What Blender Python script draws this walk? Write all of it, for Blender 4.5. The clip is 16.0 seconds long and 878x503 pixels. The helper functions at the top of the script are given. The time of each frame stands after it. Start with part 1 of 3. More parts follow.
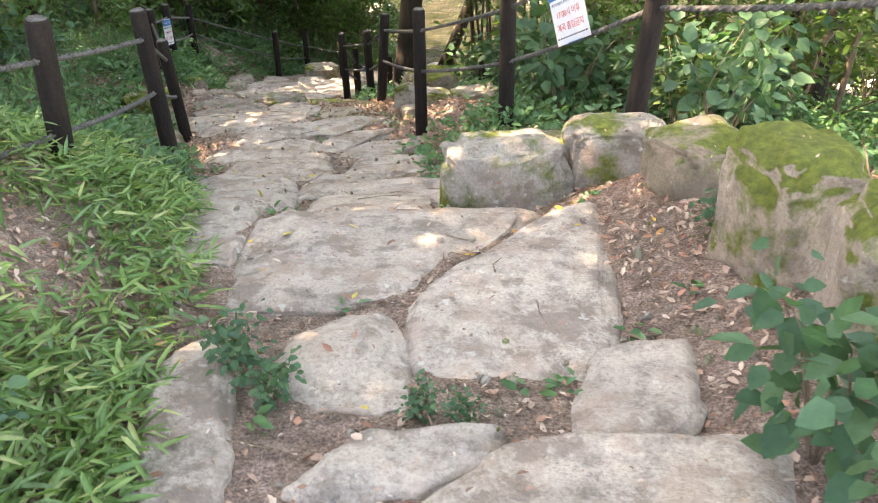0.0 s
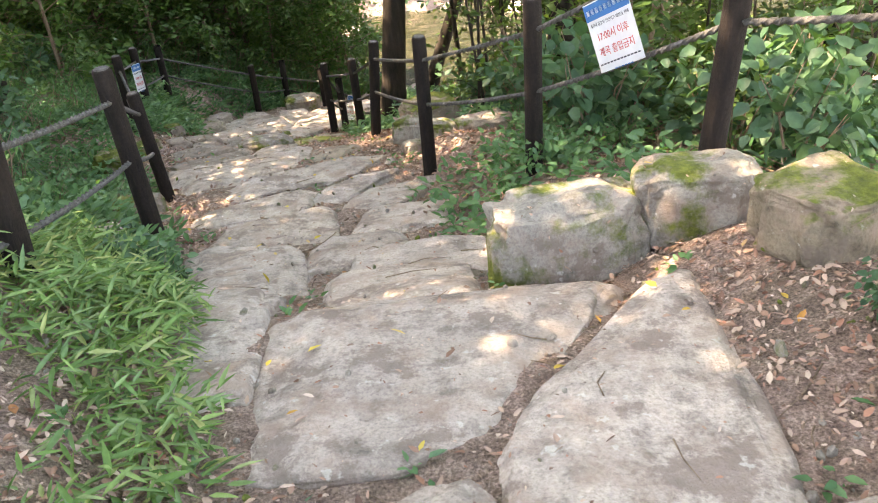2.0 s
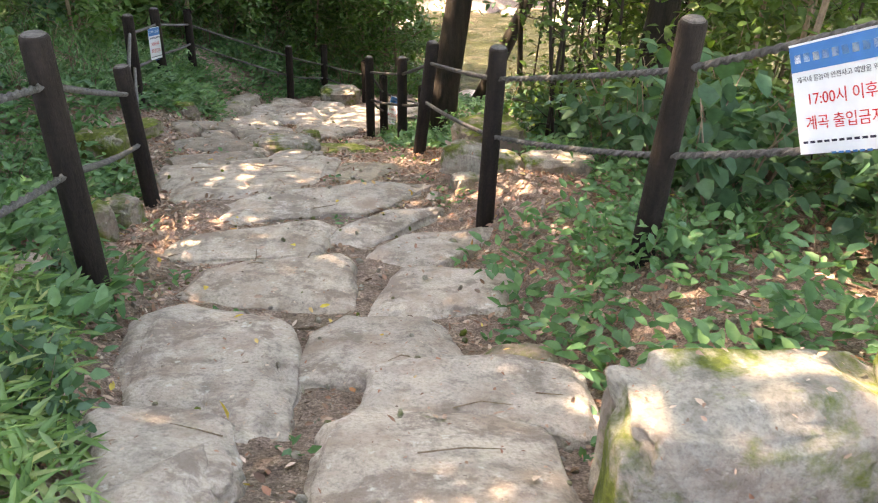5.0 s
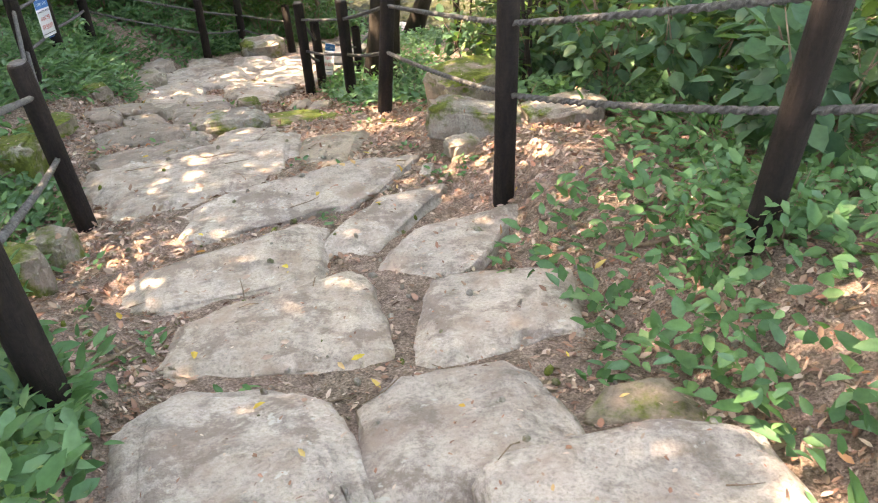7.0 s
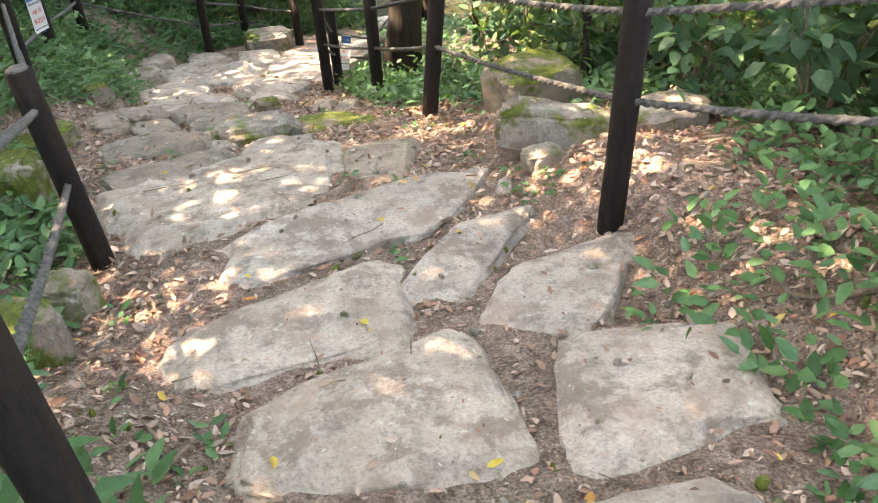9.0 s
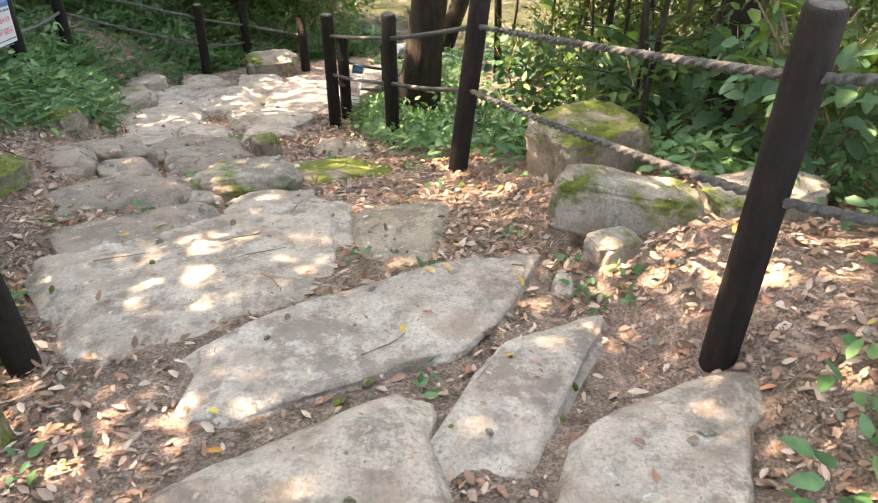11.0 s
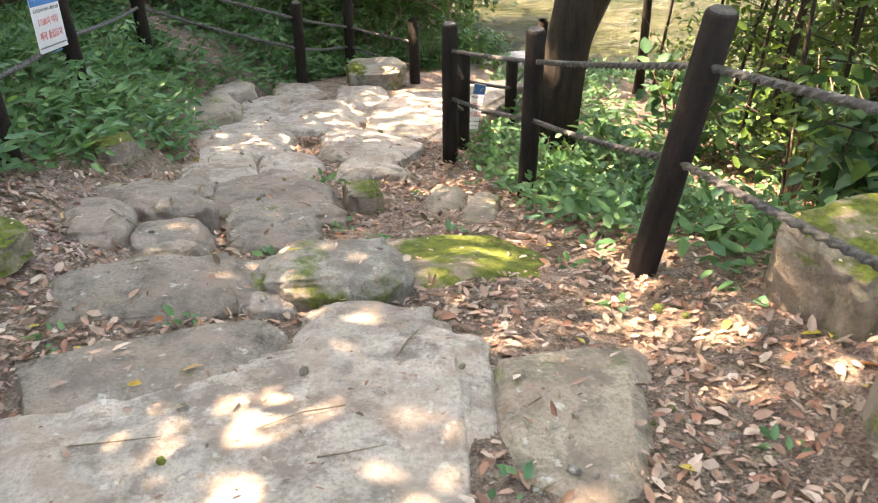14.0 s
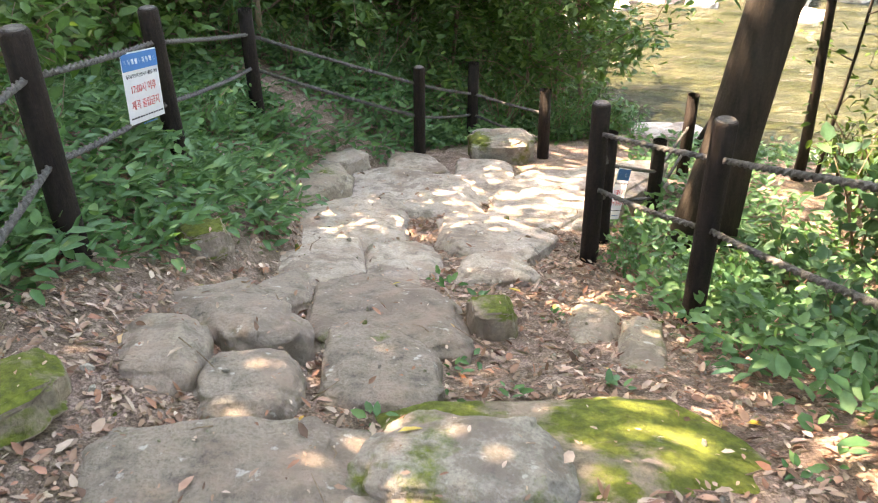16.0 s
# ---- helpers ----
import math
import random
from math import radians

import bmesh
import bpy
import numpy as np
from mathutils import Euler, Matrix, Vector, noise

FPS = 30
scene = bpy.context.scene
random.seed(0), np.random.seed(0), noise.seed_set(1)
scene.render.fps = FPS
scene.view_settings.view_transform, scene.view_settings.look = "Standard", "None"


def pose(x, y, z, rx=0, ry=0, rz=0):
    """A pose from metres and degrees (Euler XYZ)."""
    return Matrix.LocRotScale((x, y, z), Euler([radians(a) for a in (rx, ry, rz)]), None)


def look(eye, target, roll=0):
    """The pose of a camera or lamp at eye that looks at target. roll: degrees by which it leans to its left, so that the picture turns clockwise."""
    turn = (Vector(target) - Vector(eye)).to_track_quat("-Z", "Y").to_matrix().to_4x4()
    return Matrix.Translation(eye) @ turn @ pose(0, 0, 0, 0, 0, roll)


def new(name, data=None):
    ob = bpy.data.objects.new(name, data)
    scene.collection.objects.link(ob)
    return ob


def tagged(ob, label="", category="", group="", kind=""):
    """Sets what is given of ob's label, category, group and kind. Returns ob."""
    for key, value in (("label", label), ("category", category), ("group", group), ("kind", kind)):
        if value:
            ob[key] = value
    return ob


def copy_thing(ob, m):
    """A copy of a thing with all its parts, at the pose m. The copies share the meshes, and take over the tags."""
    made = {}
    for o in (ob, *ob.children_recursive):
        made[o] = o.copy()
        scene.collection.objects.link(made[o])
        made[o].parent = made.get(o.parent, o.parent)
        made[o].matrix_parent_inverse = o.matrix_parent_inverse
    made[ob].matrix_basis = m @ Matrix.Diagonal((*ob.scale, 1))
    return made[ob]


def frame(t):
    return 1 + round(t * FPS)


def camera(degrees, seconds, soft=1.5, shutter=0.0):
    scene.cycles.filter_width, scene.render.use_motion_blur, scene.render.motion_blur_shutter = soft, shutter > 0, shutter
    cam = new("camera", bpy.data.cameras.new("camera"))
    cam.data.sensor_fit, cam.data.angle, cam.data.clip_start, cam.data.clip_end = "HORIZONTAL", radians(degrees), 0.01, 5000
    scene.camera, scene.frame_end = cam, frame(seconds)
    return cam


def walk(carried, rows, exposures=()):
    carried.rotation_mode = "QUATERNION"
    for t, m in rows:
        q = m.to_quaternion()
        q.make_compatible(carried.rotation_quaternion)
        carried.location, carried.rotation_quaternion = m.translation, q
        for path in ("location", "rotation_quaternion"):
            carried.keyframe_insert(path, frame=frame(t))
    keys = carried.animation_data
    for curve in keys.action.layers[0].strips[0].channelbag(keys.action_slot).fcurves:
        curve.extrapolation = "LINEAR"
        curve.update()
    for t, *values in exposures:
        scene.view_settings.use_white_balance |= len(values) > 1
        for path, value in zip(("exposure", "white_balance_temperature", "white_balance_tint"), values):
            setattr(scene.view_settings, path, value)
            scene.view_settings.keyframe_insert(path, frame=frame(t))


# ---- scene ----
cam = camera(57.8, 16.0, soft=1.1, shutter=0.2)
PATH = [
    (0, (0.32, 0.382, 1.348), (0.246, 2.055, 0.255), -2.0),
    (0.5, (0.19, 0.62, 1.299), (0.124, 2.303, 0.221), -5.5),
    (1, (0.161, 0.837, 1.279), (0.107, 2.524, 0.206), -5.9),
    (1.5, (0.131, 1.023, 1.253), (0.087, 2.71, 0.178), -4.9),
    (2, (0.02, 1.236, 1.222), (-0.019, 2.925, 0.151), -6.2),
    (2.5, (-0.009, 1.407, 1.181), (-0.02, 3.099, 0.115), -7.2),
    (2.7, (0.065, 1.488, 1.187), (0.05, 3.179, 0.119), -7.8),
    (3, (0.122, 1.687, 1.088), (0.043, 3.401, 0.06), 0.3),
    (3.5, (0.13, 1.957, 0.971), (0.04, 3.672, -0.053), 0.8),
    (4, (0.0, 2.202, 0.858), (-0.084, 3.91, -0.178), -3.3),
    (4.2, (-0.062, 2.362, 0.837), (-0.117, 4.054, -0.229), -1.6),
    (4.5, (-0.073, 2.548, 0.791), (-0.167, 4.254, -0.248), 0.9),
    (4.7, (-0.116, 2.659, 0.799), (-0.213, 4.36, -0.25), 1.7),
    (6.8, (-0.682, 3.727, 0.585), (-0.601, 5.319, -0.623), -3.6),
    (7, (-0.713, 3.816, 0.577), (-0.625, 5.399, -0.642), -3.2),
    (7.5, (-0.813, 4.04, 0.526), (-0.713, 5.6, -0.721), -3.1),
    (8, (-0.984, 4.231, 0.399), (-0.872, 5.788, -0.852), -5.9),
    (8.5, (-1.102, 4.424, 0.378), (-0.989, 5.984, -0.868), -4.5),
    (9, (-1.157, 4.623, 0.312), (-1.039, 6.186, -0.931), -3.4),
    (9.5, (-1.292, 4.833, 0.136), (-1.165, 6.446, -1.039), -2.8),
    (9.7, (-1.332, 4.942, 0.126), (-1.196, 6.56, -1.041), -2.4),
    (11.8, (-1.2, 6.069, -0.234), (-1.081, 7.65, -1.452), 0.7),
    (12, (-1.222, 6.173, -0.289), (-1.109, 7.752, -1.511), 0.8),
    (12.5, (-1.287, 6.451, -0.382), (-1.206, 8.048, -1.583), 2.7),
    (13, (-1.319, 6.734, -0.433), (-1.291, 8.33, -1.638), 2.7),
    (13.5, (-1.43, 6.996, -0.509), (-1.425, 8.586, -1.722), -0.4),
    (14, (-1.47, 7.249, -0.504), (-1.554, 8.849, -1.701), -0.9),
    (14.5, (-1.487, 7.439, -0.555), (-1.604, 9.032, -1.759), -1.0),
    (15, (-1.613, 7.686, -0.714), (-1.759, 9.351, -1.814), -2.1),
    (15.5, (-1.696, 7.959, -0.738), (-2.003, 9.611, -1.822), -3.1),
    (16, (-1.752, 8.186, -0.743), (-2.089, 9.834, -1.824), -2.1),
]
walk(cam, [(t, look(eye, target, roll)) for t, eye, target, roll in PATH], exposures=((0.0, 3.93, 10200, 20), (4.5, 3.87, 10200, 20), (7.0, 4.25, 10200, 20), (12.0, 4.27, 10200, 20), (14.5, 4.35, 10200, 20), (16.0, 4.5, 10200, 20)))

# ---- light ----
world = bpy.data.worlds.new("world")
scene.world = world
world.use_nodes = True
wn = world.node_tree
sky = wn.nodes.new("ShaderNodeTexSky")
sky.sky_type, sky.sun_disc = "NISHITA", False
SUN_UP, SUN_TURN = 58.0, -70.0  # elevation; degrees from +y towards +x
sky.sun_elevation, sky.sun_rotation = radians(SUN_UP), radians(SUN_TURN)
wn.nodes["Background"].inputs["Strength"].default_value = 0.15
wn.links.new(sky.outputs[0], wn.nodes["Background"].inputs["Color"])
sun = new("sun", bpy.data.lights.new("sun", "SUN"))
sun.data.energy, sun.data.angle, sun.data.color = 3.0, radians(0.5), (1.0, 0.95, 0.86)
sun_dir = Vector((math.sin(radians(SUN_TURN)) * math.cos(radians(SUN_UP)), math.cos(radians(SUN_TURN)) * math.cos(radians(SUN_UP)), math.sin(radians(SUN_UP))))
sun.matrix_world = look(sun_dir * 40, (0, 0, 0))



# ---- materials ----
def material(name, rough=0.9):
    m = bpy.data.materials.new(name)
    m.use_nodes = True
    n = m.node_tree.nodes
    b = n["Principled BSDF"]
    b.inputs["Roughness"].default_value = rough
    b.inputs["Specular IOR Level"].default_value = 0.25
    return m, n, m.node_tree.links, b


def noise_tex(n, links, coord, scale, detail=6.0, rough=0.6):
    t = n.new("ShaderNodeTexNoise")
    t.inputs["Scale"].default_value, t.inputs["Detail"].default_value, t.inputs["Roughness"].default_value = scale, detail, rough
    links.new(coord, t.inputs["Vector"])
    return t.outputs["Fac"]


def ramp(n, links, fac, stops):
    r = n.new("ShaderNodeValToRGB")
    e = r.color_ramp.elements
    while len(e) < len(stops):
        e.new(0.5)
    for k, (p, c) in enumerate(stops):
        e[k].position, e[k].color = p, (*c, 1)
    links.new(fac, r.inputs[0])
    return r.outputs[0]


def mix(n, links, fac, a, b, kind="MIX"):
    x = n.new("ShaderNodeMix")
    x.data_type, x.blend_type = "RGBA", kind
    for v, s in ((fac, x.inputs[0]), (a, x.inputs[6]), (b, x.inputs[7])):
        if isinstance(v, (int, float)):
            s.default_value = v
        elif isinstance(v, tuple):
            s.default_value = (*v, 1)
        else:
            links.new(v, s)
    return x.outputs[2]


def bump(n, links, bsdf, pairs):
    last = None
    for height, strength, dist in pairs:
        b = n.new("ShaderNodeBump")
        b.inputs["Strength"].default_value, b.inputs["Distance"].default_value = strength, dist
        links.new(height, b.inputs["Height"])
        if last:
            links.new(last, b.inputs["Normal"])
        last = b.outputs[0]
    links.new(last, bsdf.inputs["Normal"])


def grey(v):
    return (v, v, v)


def stone_material(name, base, moss, crest=0.0):
    """Weathered granite: grain, stains, pale lichen, and moss in patches where moss > 0, thicker on the crest."""
    m, n, links, b = material(name, 0.92)
    pos = n.new("ShaderNodeNewGeometry").outputs["Position"]
    info = n.new("ShaderNodeObjectInfo").outputs["Random"]
    big, mid, fine = noise_tex(n, links, pos, 2.2), noise_tex(n, links, pos, 9.0, 8), noise_tex(n, links, pos, 70.0, 4, 0.7)
    col = ramp(n, links, big, [(0.3, tuple(c * 0.8 for c in base)), (0.5, base), (0.72, tuple(min(1, c * 1.18) for c in base))])
    stain = ramp(n, links, mid, [(0.34, grey(0.45)), (0.5, grey(1.0)), (0.66, (1.07, 1.05, 1.02))])
    col = mix(n, links, 0.8, col, stain, "MULTIPLY")
    grain = ramp(n, links, fine, [(0.32, grey(0.55)), (0.5, grey(1.0)), (0.68, grey(1.25))])
    col = mix(n, links, 0.7, col, grain, "MULTIPLY")
    speck = ramp(n, links, noise_tex(n, links, pos, 160.0, 3, 0.6), [(0.30, grey(0.4)), (0.40, grey(1.0))])
    col = mix(n, links, 0.4, col, speck, "MULTIPLY")
    soil = ramp(n, links, noise_tex(n, links, pos, 4.3, 9, 0.7), [(0.48, grey(0)), (0.64, grey(0.8))])
    col = mix(n, links, soil, col, (0.30, 0.225, 0.185))
    dark = ramp(n, links, noise_tex(n, links, pos, 3.1, 10, 0.75), [(0.52, grey(0)), (0.58, grey(0.75))])
    col = mix(n, links, dark, col, (0.19, 0.15, 0.13))
    lich = ramp(n, links, noise_tex(n, links, pos, 14.0, 5), [(0.64, grey(0)), (0.69, grey(0.55))])
    col = mix(n, links, lich, col, (0.55, 0.54, 0.50))
    tone = ramp(n, links, info, [(0.0, (0.88, 0.87, 0.86)), (0.5, grey(1)), (1.0, (1.05, 1.02, 0.98))])
    col = mix(n, links, 1.0, col, tone, "MULTIPLY")
    if moss:
        hue = ramp(n, links, noise_tex(n, links, pos, 25.0, 5, 0.7), [(0.3, (0.045, 0.06, 0.012)), (0.5, (0.085, 0.11, 0.016)), (0.7, (0.16, 0.185, 0.03))])
        lo = 0.72 - 0.42 * moss
        spread = noise_tex(n, links, pos, 2.6, 9, 0.65)
        if crest:
            axis = n.new("ShaderNodeSeparateXYZ")
            links.new(n.new("ShaderNodeNewGeometry").outputs["Normal"], axis.inputs[0])
            more = n.new("ShaderNodeMath")
            more.operation = "MULTIPLY_ADD"
            links.new(axis.outputs["Z"], more.inputs[0])
            more.inputs[1].default_value = crest
            links.new(spread, more.inputs[2])
            spread = more.outputs[0]
        mask = ramp(n, links, spread, [(lo, grey(0)), (lo + 0.08, grey(0.95))])
        col = mix(n, links, mask, col, hue)
    links.new(col, b.inputs["Base Color"])
    bump(n, links, b, [(mid, 0.65, 0.04), (fine, 0.9, 0.009)])
    return m


STONE = stone_material("step_stone", (0.41, 0.355, 0.315), 0)
STONE_DARK = stone_material("dark_step_stone", (0.25, 0.21, 0.178), 0.22)
BOULDER = stone_material("boulder_stone", (0.31, 0.285, 0.25), 0.5)
STONE_SOILED = stone_material("half_buried_stone", (0.30, 0.255, 0.205), 0.3)
MOSSY_TOP = stone_material("moss_topped_stone", (0.33, 0.27, 0.225), 0.42, 0.24)
MOSS_MAT = stone_material("thick_moss", (0.24, 0.20, 0.15), 0.40, 0.17)
STREAM_STONE = stone_material("stream_stone", (0.45, 0.42, 0.37), 0)
BOULDER_MOSS = stone_material("mossy_stone", (0.30, 0.27, 0.23), 0.7)


def soil_material():
    m, n, links, b = material("soil", 1.0)
    pos = n.new("ShaderNodeNewGeometry").outputs["Position"]
    big, mid, fine = noise_tex(n, links, pos, 1.1), noise_tex(n, links, pos, 13.0, 8, 0.7), noise_tex(n, links, pos, 90.0, 4, 0.7)
    col = ramp(n, links, mid, [(0.3, (0.13, 0.092, 0.078)), (0.5, (0.26, 0.190, 0.165)), (0.7, (0.39, 0.305, 0.27))])
    col = mix(n, links, 0.7, col, ramp(n, links, fine, [(0.35, grey(0.3)), (0.5, grey(1)), (0.65, grey(1.9))]), "MULTIPLY")
    col = mix(n, links, 0.6, col, ramp(n, links, big, [(0.35, (0.7, 0.72, 0.6)), (0.65, (1.15, 1.05, 1.0))]), "MULTIPLY")
    links.new(col, b.inputs["Base Color"])
    bump(n, links, b, [(mid, 0.8, 0.04), (fine, 1.0, 0.015)])
    return m


SOIL = soil_material()


def leaf_material(name, colours, glow=0.35, rough=0.5):
    """Leaves, each island with its own tone; light shines through them."""
    m, n, links, b = material(name, rough)
    geo = n.new("ShaderNodeNewGeometry")
    col = ramp(n, links, geo.outputs["Random Per Island"], [(k / max(1, len(colours) - 1), c) for k, c in enumerate(colours)])
    blot = ramp(n, links, noise_tex(n, links, geo.outputs["Position"], 30.0, 3), [(0.3, grey(0.75)), (0.7, grey(1.15))])
    col = mix(n, links, 0.8, col, blot, "MULTIPLY")
    links.new(col, b.inputs["Base Color"])
    if glow:
        t = n.new("ShaderNodeBsdfTranslucent")
        links.new(mix(n, links, 1.0, col, (1.25, 1.3, 0.55), "MULTIPLY"), t.inputs["Color"])
        x = n.new("ShaderNodeMixShader")
        x.inputs[0].default_value = glow
        links.new(b.outputs[0], x.inputs[1])
        links.new(t.outputs[0], x.inputs[2])
        links.new(x.outputs[0], n["Material Output"].inputs["Surface"])
    return m


GRASS = leaf_material("grass_leaf", [(0.050, 0.120, 0.038), (0.130, 0.260, 0.080), (0.100, 0.205, 0.085), (0.240, 0.370, 0.140), (0.150, 0.265, 0.135), (0.400, 0.440, 0.200)])
HERB = leaf_material("herb_leaf", [(0.039, 0.115, 0.047), (0.077, 0.193, 0.078), (0.065, 0.167, 0.085), (0.128, 0.257, 0.109), (0.090, 0.205, 0.124)])
BROAD = leaf_material("broad_leaf", [(0.034, 0.090, 0.054), (0.058, 0.138, 0.084), (0.048, 0.118, 0.056), (0.090, 0.180, 0.098)])
CROWN = leaf_material("crown_leaf", [(0.039, 0.100, 0.028), (0.078, 0.175, 0.049), (0.065, 0.138, 0.056), (0.130, 0.225, 0.070)], 0.4)
SPRAY = leaf_material("sunny_leaf", [(0.056, 0.118, 0.030), (0.089, 0.159, 0.044), (0.045, 0.100, 0.037), (0.122, 0.182, 0.060)], 0.45)
LITTER = leaf_material("dead_leaf", [(0.16, 0.085, 0.062), (0.33, 0.205, 0.150), (0.43, 0.31, 0.245), (0.26, 0.130, 0.090), (0.56, 0.44, 0.36), (0.37, 0.175, 0.120), (0.11, 0.068, 0.052), (0.48, 0.36, 0.29)], 0.0, 0.8)
BRIGHT = leaf_material("fresh_dead_leaf", [(0.45, 0.20, 0.06), (0.55, 0.42, 0.08), (0.50, 0.33, 0.18), (0.38, 0.12, 0.05)], 0.15, 0.7)


def bark_material(name, a, c, scale):
    m, n, links, b = material(name, 0.85)
    tc = n.new("ShaderNodeTexCoord")
    mp = n.new("ShaderNodeMapping")
    mp.inputs["Scale"].default_value = (scale, scale, scale * 0.18)
    links.new(tc.outputs["Object"], mp.inputs["Vector"])
    f, g = noise_tex(n, links, mp.outputs[0], 6.0, 8, 0.7), noise_tex(n, links, tc.outputs["Object"], 55.0, 4)
    col = ramp(n, links, f, [(0.3, a), (0.7, c)])
    col = mix(n, links, 0.6, col, ramp(n, links, g, [(0.3, grey(0.6)), (0.7, grey(1.3))]), "MULTIPLY")
    links.new(col, b.inputs["Base Color"])
    bump(n, links, b, [(f, 0.8, 0.02), (g, 0.4, 0.004)])
    return m


POST = bark_material("stained_timber", (0.007, 0.005, 0.005), (0.026, 0.018, 0.015), 3.0)
POST_END = bark_material("weathered_end_grain", (0.05, 0.045, 0.042), (0.13, 0.12, 0.115), 3.0)
BARK = bark_material("bark", (0.010, 0.008, 0.007), (0.050, 0.038, 0.030), 2.0)
TWIG = bark_material("twig_wood", (0.12, 0.08, 0.055), (0.30, 0.22, 0.16), 6.0)
ROPE = bark_material("rope_fibre", (0.035, 0.034, 0.034), (0.15, 0.145, 0.14), 8.0)


def plain(name, colour, rough=0.6):
    m, n, links, b = material(name, rough)
    pos = n.new("ShaderNodeNewGeometry").outputs["Position"]
    links.new(mix(n, links, 0.35, colour, ramp(n, links, noise_tex(n, links, pos, 18.0), [(0.3, grey(0.8)), (0.7, grey(1.05))]), "MULTIPLY"), b.inputs["Base Color"])
    return m


PAPER, BLUE, RED, INK = plain("white_banner", (0.80, 0.82, 0.86)), plain("blue_print", (0.03, 0.17, 0.42)), plain("red_print", (0.65, 0.02, 0.03)), plain("ink", (0.03, 0.03, 0.06))


def water_material():
    m, n, links, b = material("water", 0.06)
    pos = n.new("ShaderNodeNewGeometry").outputs["Position"]
    mp = n.new("ShaderNodeMapping")
    mp.inputs["Scale"].default_value = (0.8, 2.6, 1)
    links.new(pos, mp.inputs["Vector"])
    col = ramp(n, links, noise_tex(n, links, mp.outputs[0], 1.2), [(0.35, (0.018, 0.022, 0.010)), (0.65, (0.055, 0.055, 0.028))])
    links.new(col, b.inputs["Base Color"])
    b.inputs["Specular IOR Level"].default_value = 0.35
    bump(n, links, b, [(noise_tex(n, links, mp.outputs[0], 2.2, 5), 1.0, 0.45)])
    return m


WATER = water_material()


# ---- building blocks ----
def part(name, bm, mat, parent, label="", smooth=True):
    me = bpy.data.meshes.new(name)
    bm.to_mesh(me)
    bm.free()
    return mesh_part(name, me, mat, parent, label, smooth)


def mesh_part(name, me, mat, parent, label="", smooth=True):
    me.materials.append(mat)
    if smooth:
        me.polygons.foreach_set("use_smooth", [True] * len(me.polygons))
    ob = new(name, me)
    ob.parent = parent
    return tagged(ob, label)


def quads_mesh(name, verts, quads):
    me = bpy.data.meshes.new(name)
    me.from_pydata(verts.tolist() if hasattr(verts, "tolist") else verts, [], quads.tolist() if hasattr(quads, "tolist") else quads)
    me.update()
    return me


# half outlines of a leaf: share of the length, share of the width
LANCE = ((0.25, 0.42), (0.6, 0.34))
OVAL = ((0.3, 0.85), (0.72, 0.62))


def leaves_mesh(name, base, along, up, length, width, shape=OVAL, fold=0.25, droop=0.15):
    """Many folded leaves as one mesh: arrays of base points, directions, facings, lengths and widths."""
    along = along / np.linalg.norm(along, axis=1, keepdims=True)
    side = np.cross(along, up)
    side /= np.linalg.norm(side, axis=1, keepdims=True) + 1e-9
    nrm = np.cross(side, along)
    l, w = length[:, None], width[:, None]
    rows = [base]
    for s in (-1, 1):
        for k, (u, v) in enumerate(shape):
            rows.append(base + along * l * u + side * w * 0.5 * v * s + nrm * (w * fold * v * 0.5 - l * droop * u * u))
    tip = base + along * l - nrm * l * droop
    rows.append(tip)
    verts = np.stack(rows, 1).reshape(-1, 3)
    k = np.arange(len(base))[:, None] * 6
    quads = np.concatenate([k + np.array([[0, 5, 2, 1]]), k + np.array([[0, 3, 4, 5]])])
    return quads_mesh(name, verts, quads)


def tube(bm, points, radii, sides=7):
    """A tapered limb along points."""
    rings = []
    for i, p in enumerate(points):
        a, b = points[max(0, i - 1)], points[min(len(points) - 1, i + 1)]
        d = (Vector(b) - Vector(a)).normalized()
        s = d.cross(Vector((0.31, 0.17, 0.93)) if abs(d.z) < 0.9 else Vector((1, 0.1, 0))).normalized()
        t = d.cross(s)
        rings.append([bm.verts.new(Vector(p) + (s * math.cos(q) + t * math.sin(q)) * radii[i]) for q in (2 * math.pi * j / sides for j in range(sides))])
    for r0, r1 in zip(rings, rings[1:]):
        for j in range(sides):
            bm.faces.new((r0[j], r0[(j + 1) % sides], r1[(j + 1) % sides], r1[j]))
    bm.faces.new(rings[-1])
    bm.faces.new(rings[0][::-1])


rng = np.random.default_rng(7)


# ---- ground ----
STEP_Y = (-2, 0, 2.3, 3.6, 4.0, 4.4, 5.1, 5.7, 6.3, 7, 7.5, 8, 9, 10, 11, 12, 13, 14, 16, 17.5, 20, 26, 30, 60, 200)
STEP_Z = (0.45, 0.0, -0.42, -0.66, -0.78, -1.02, -1.33, -1.54, -1.7, -1.9, -2.02, -2.08, -2.33, -2.62, -3.05, -3.45, -3.8, -4.05, -4.45, -4.9, -6.3, -6.5, -5.0, 6, 40)


def path_x(y):
    return np.interp(y, (0, 2, 4, 6, 8, 10, 12, 14, 16, 20), (0.3, 0.1, -0.2, -0.8, -1.3, -1.9, -2.5, -3, -2.6, -1))


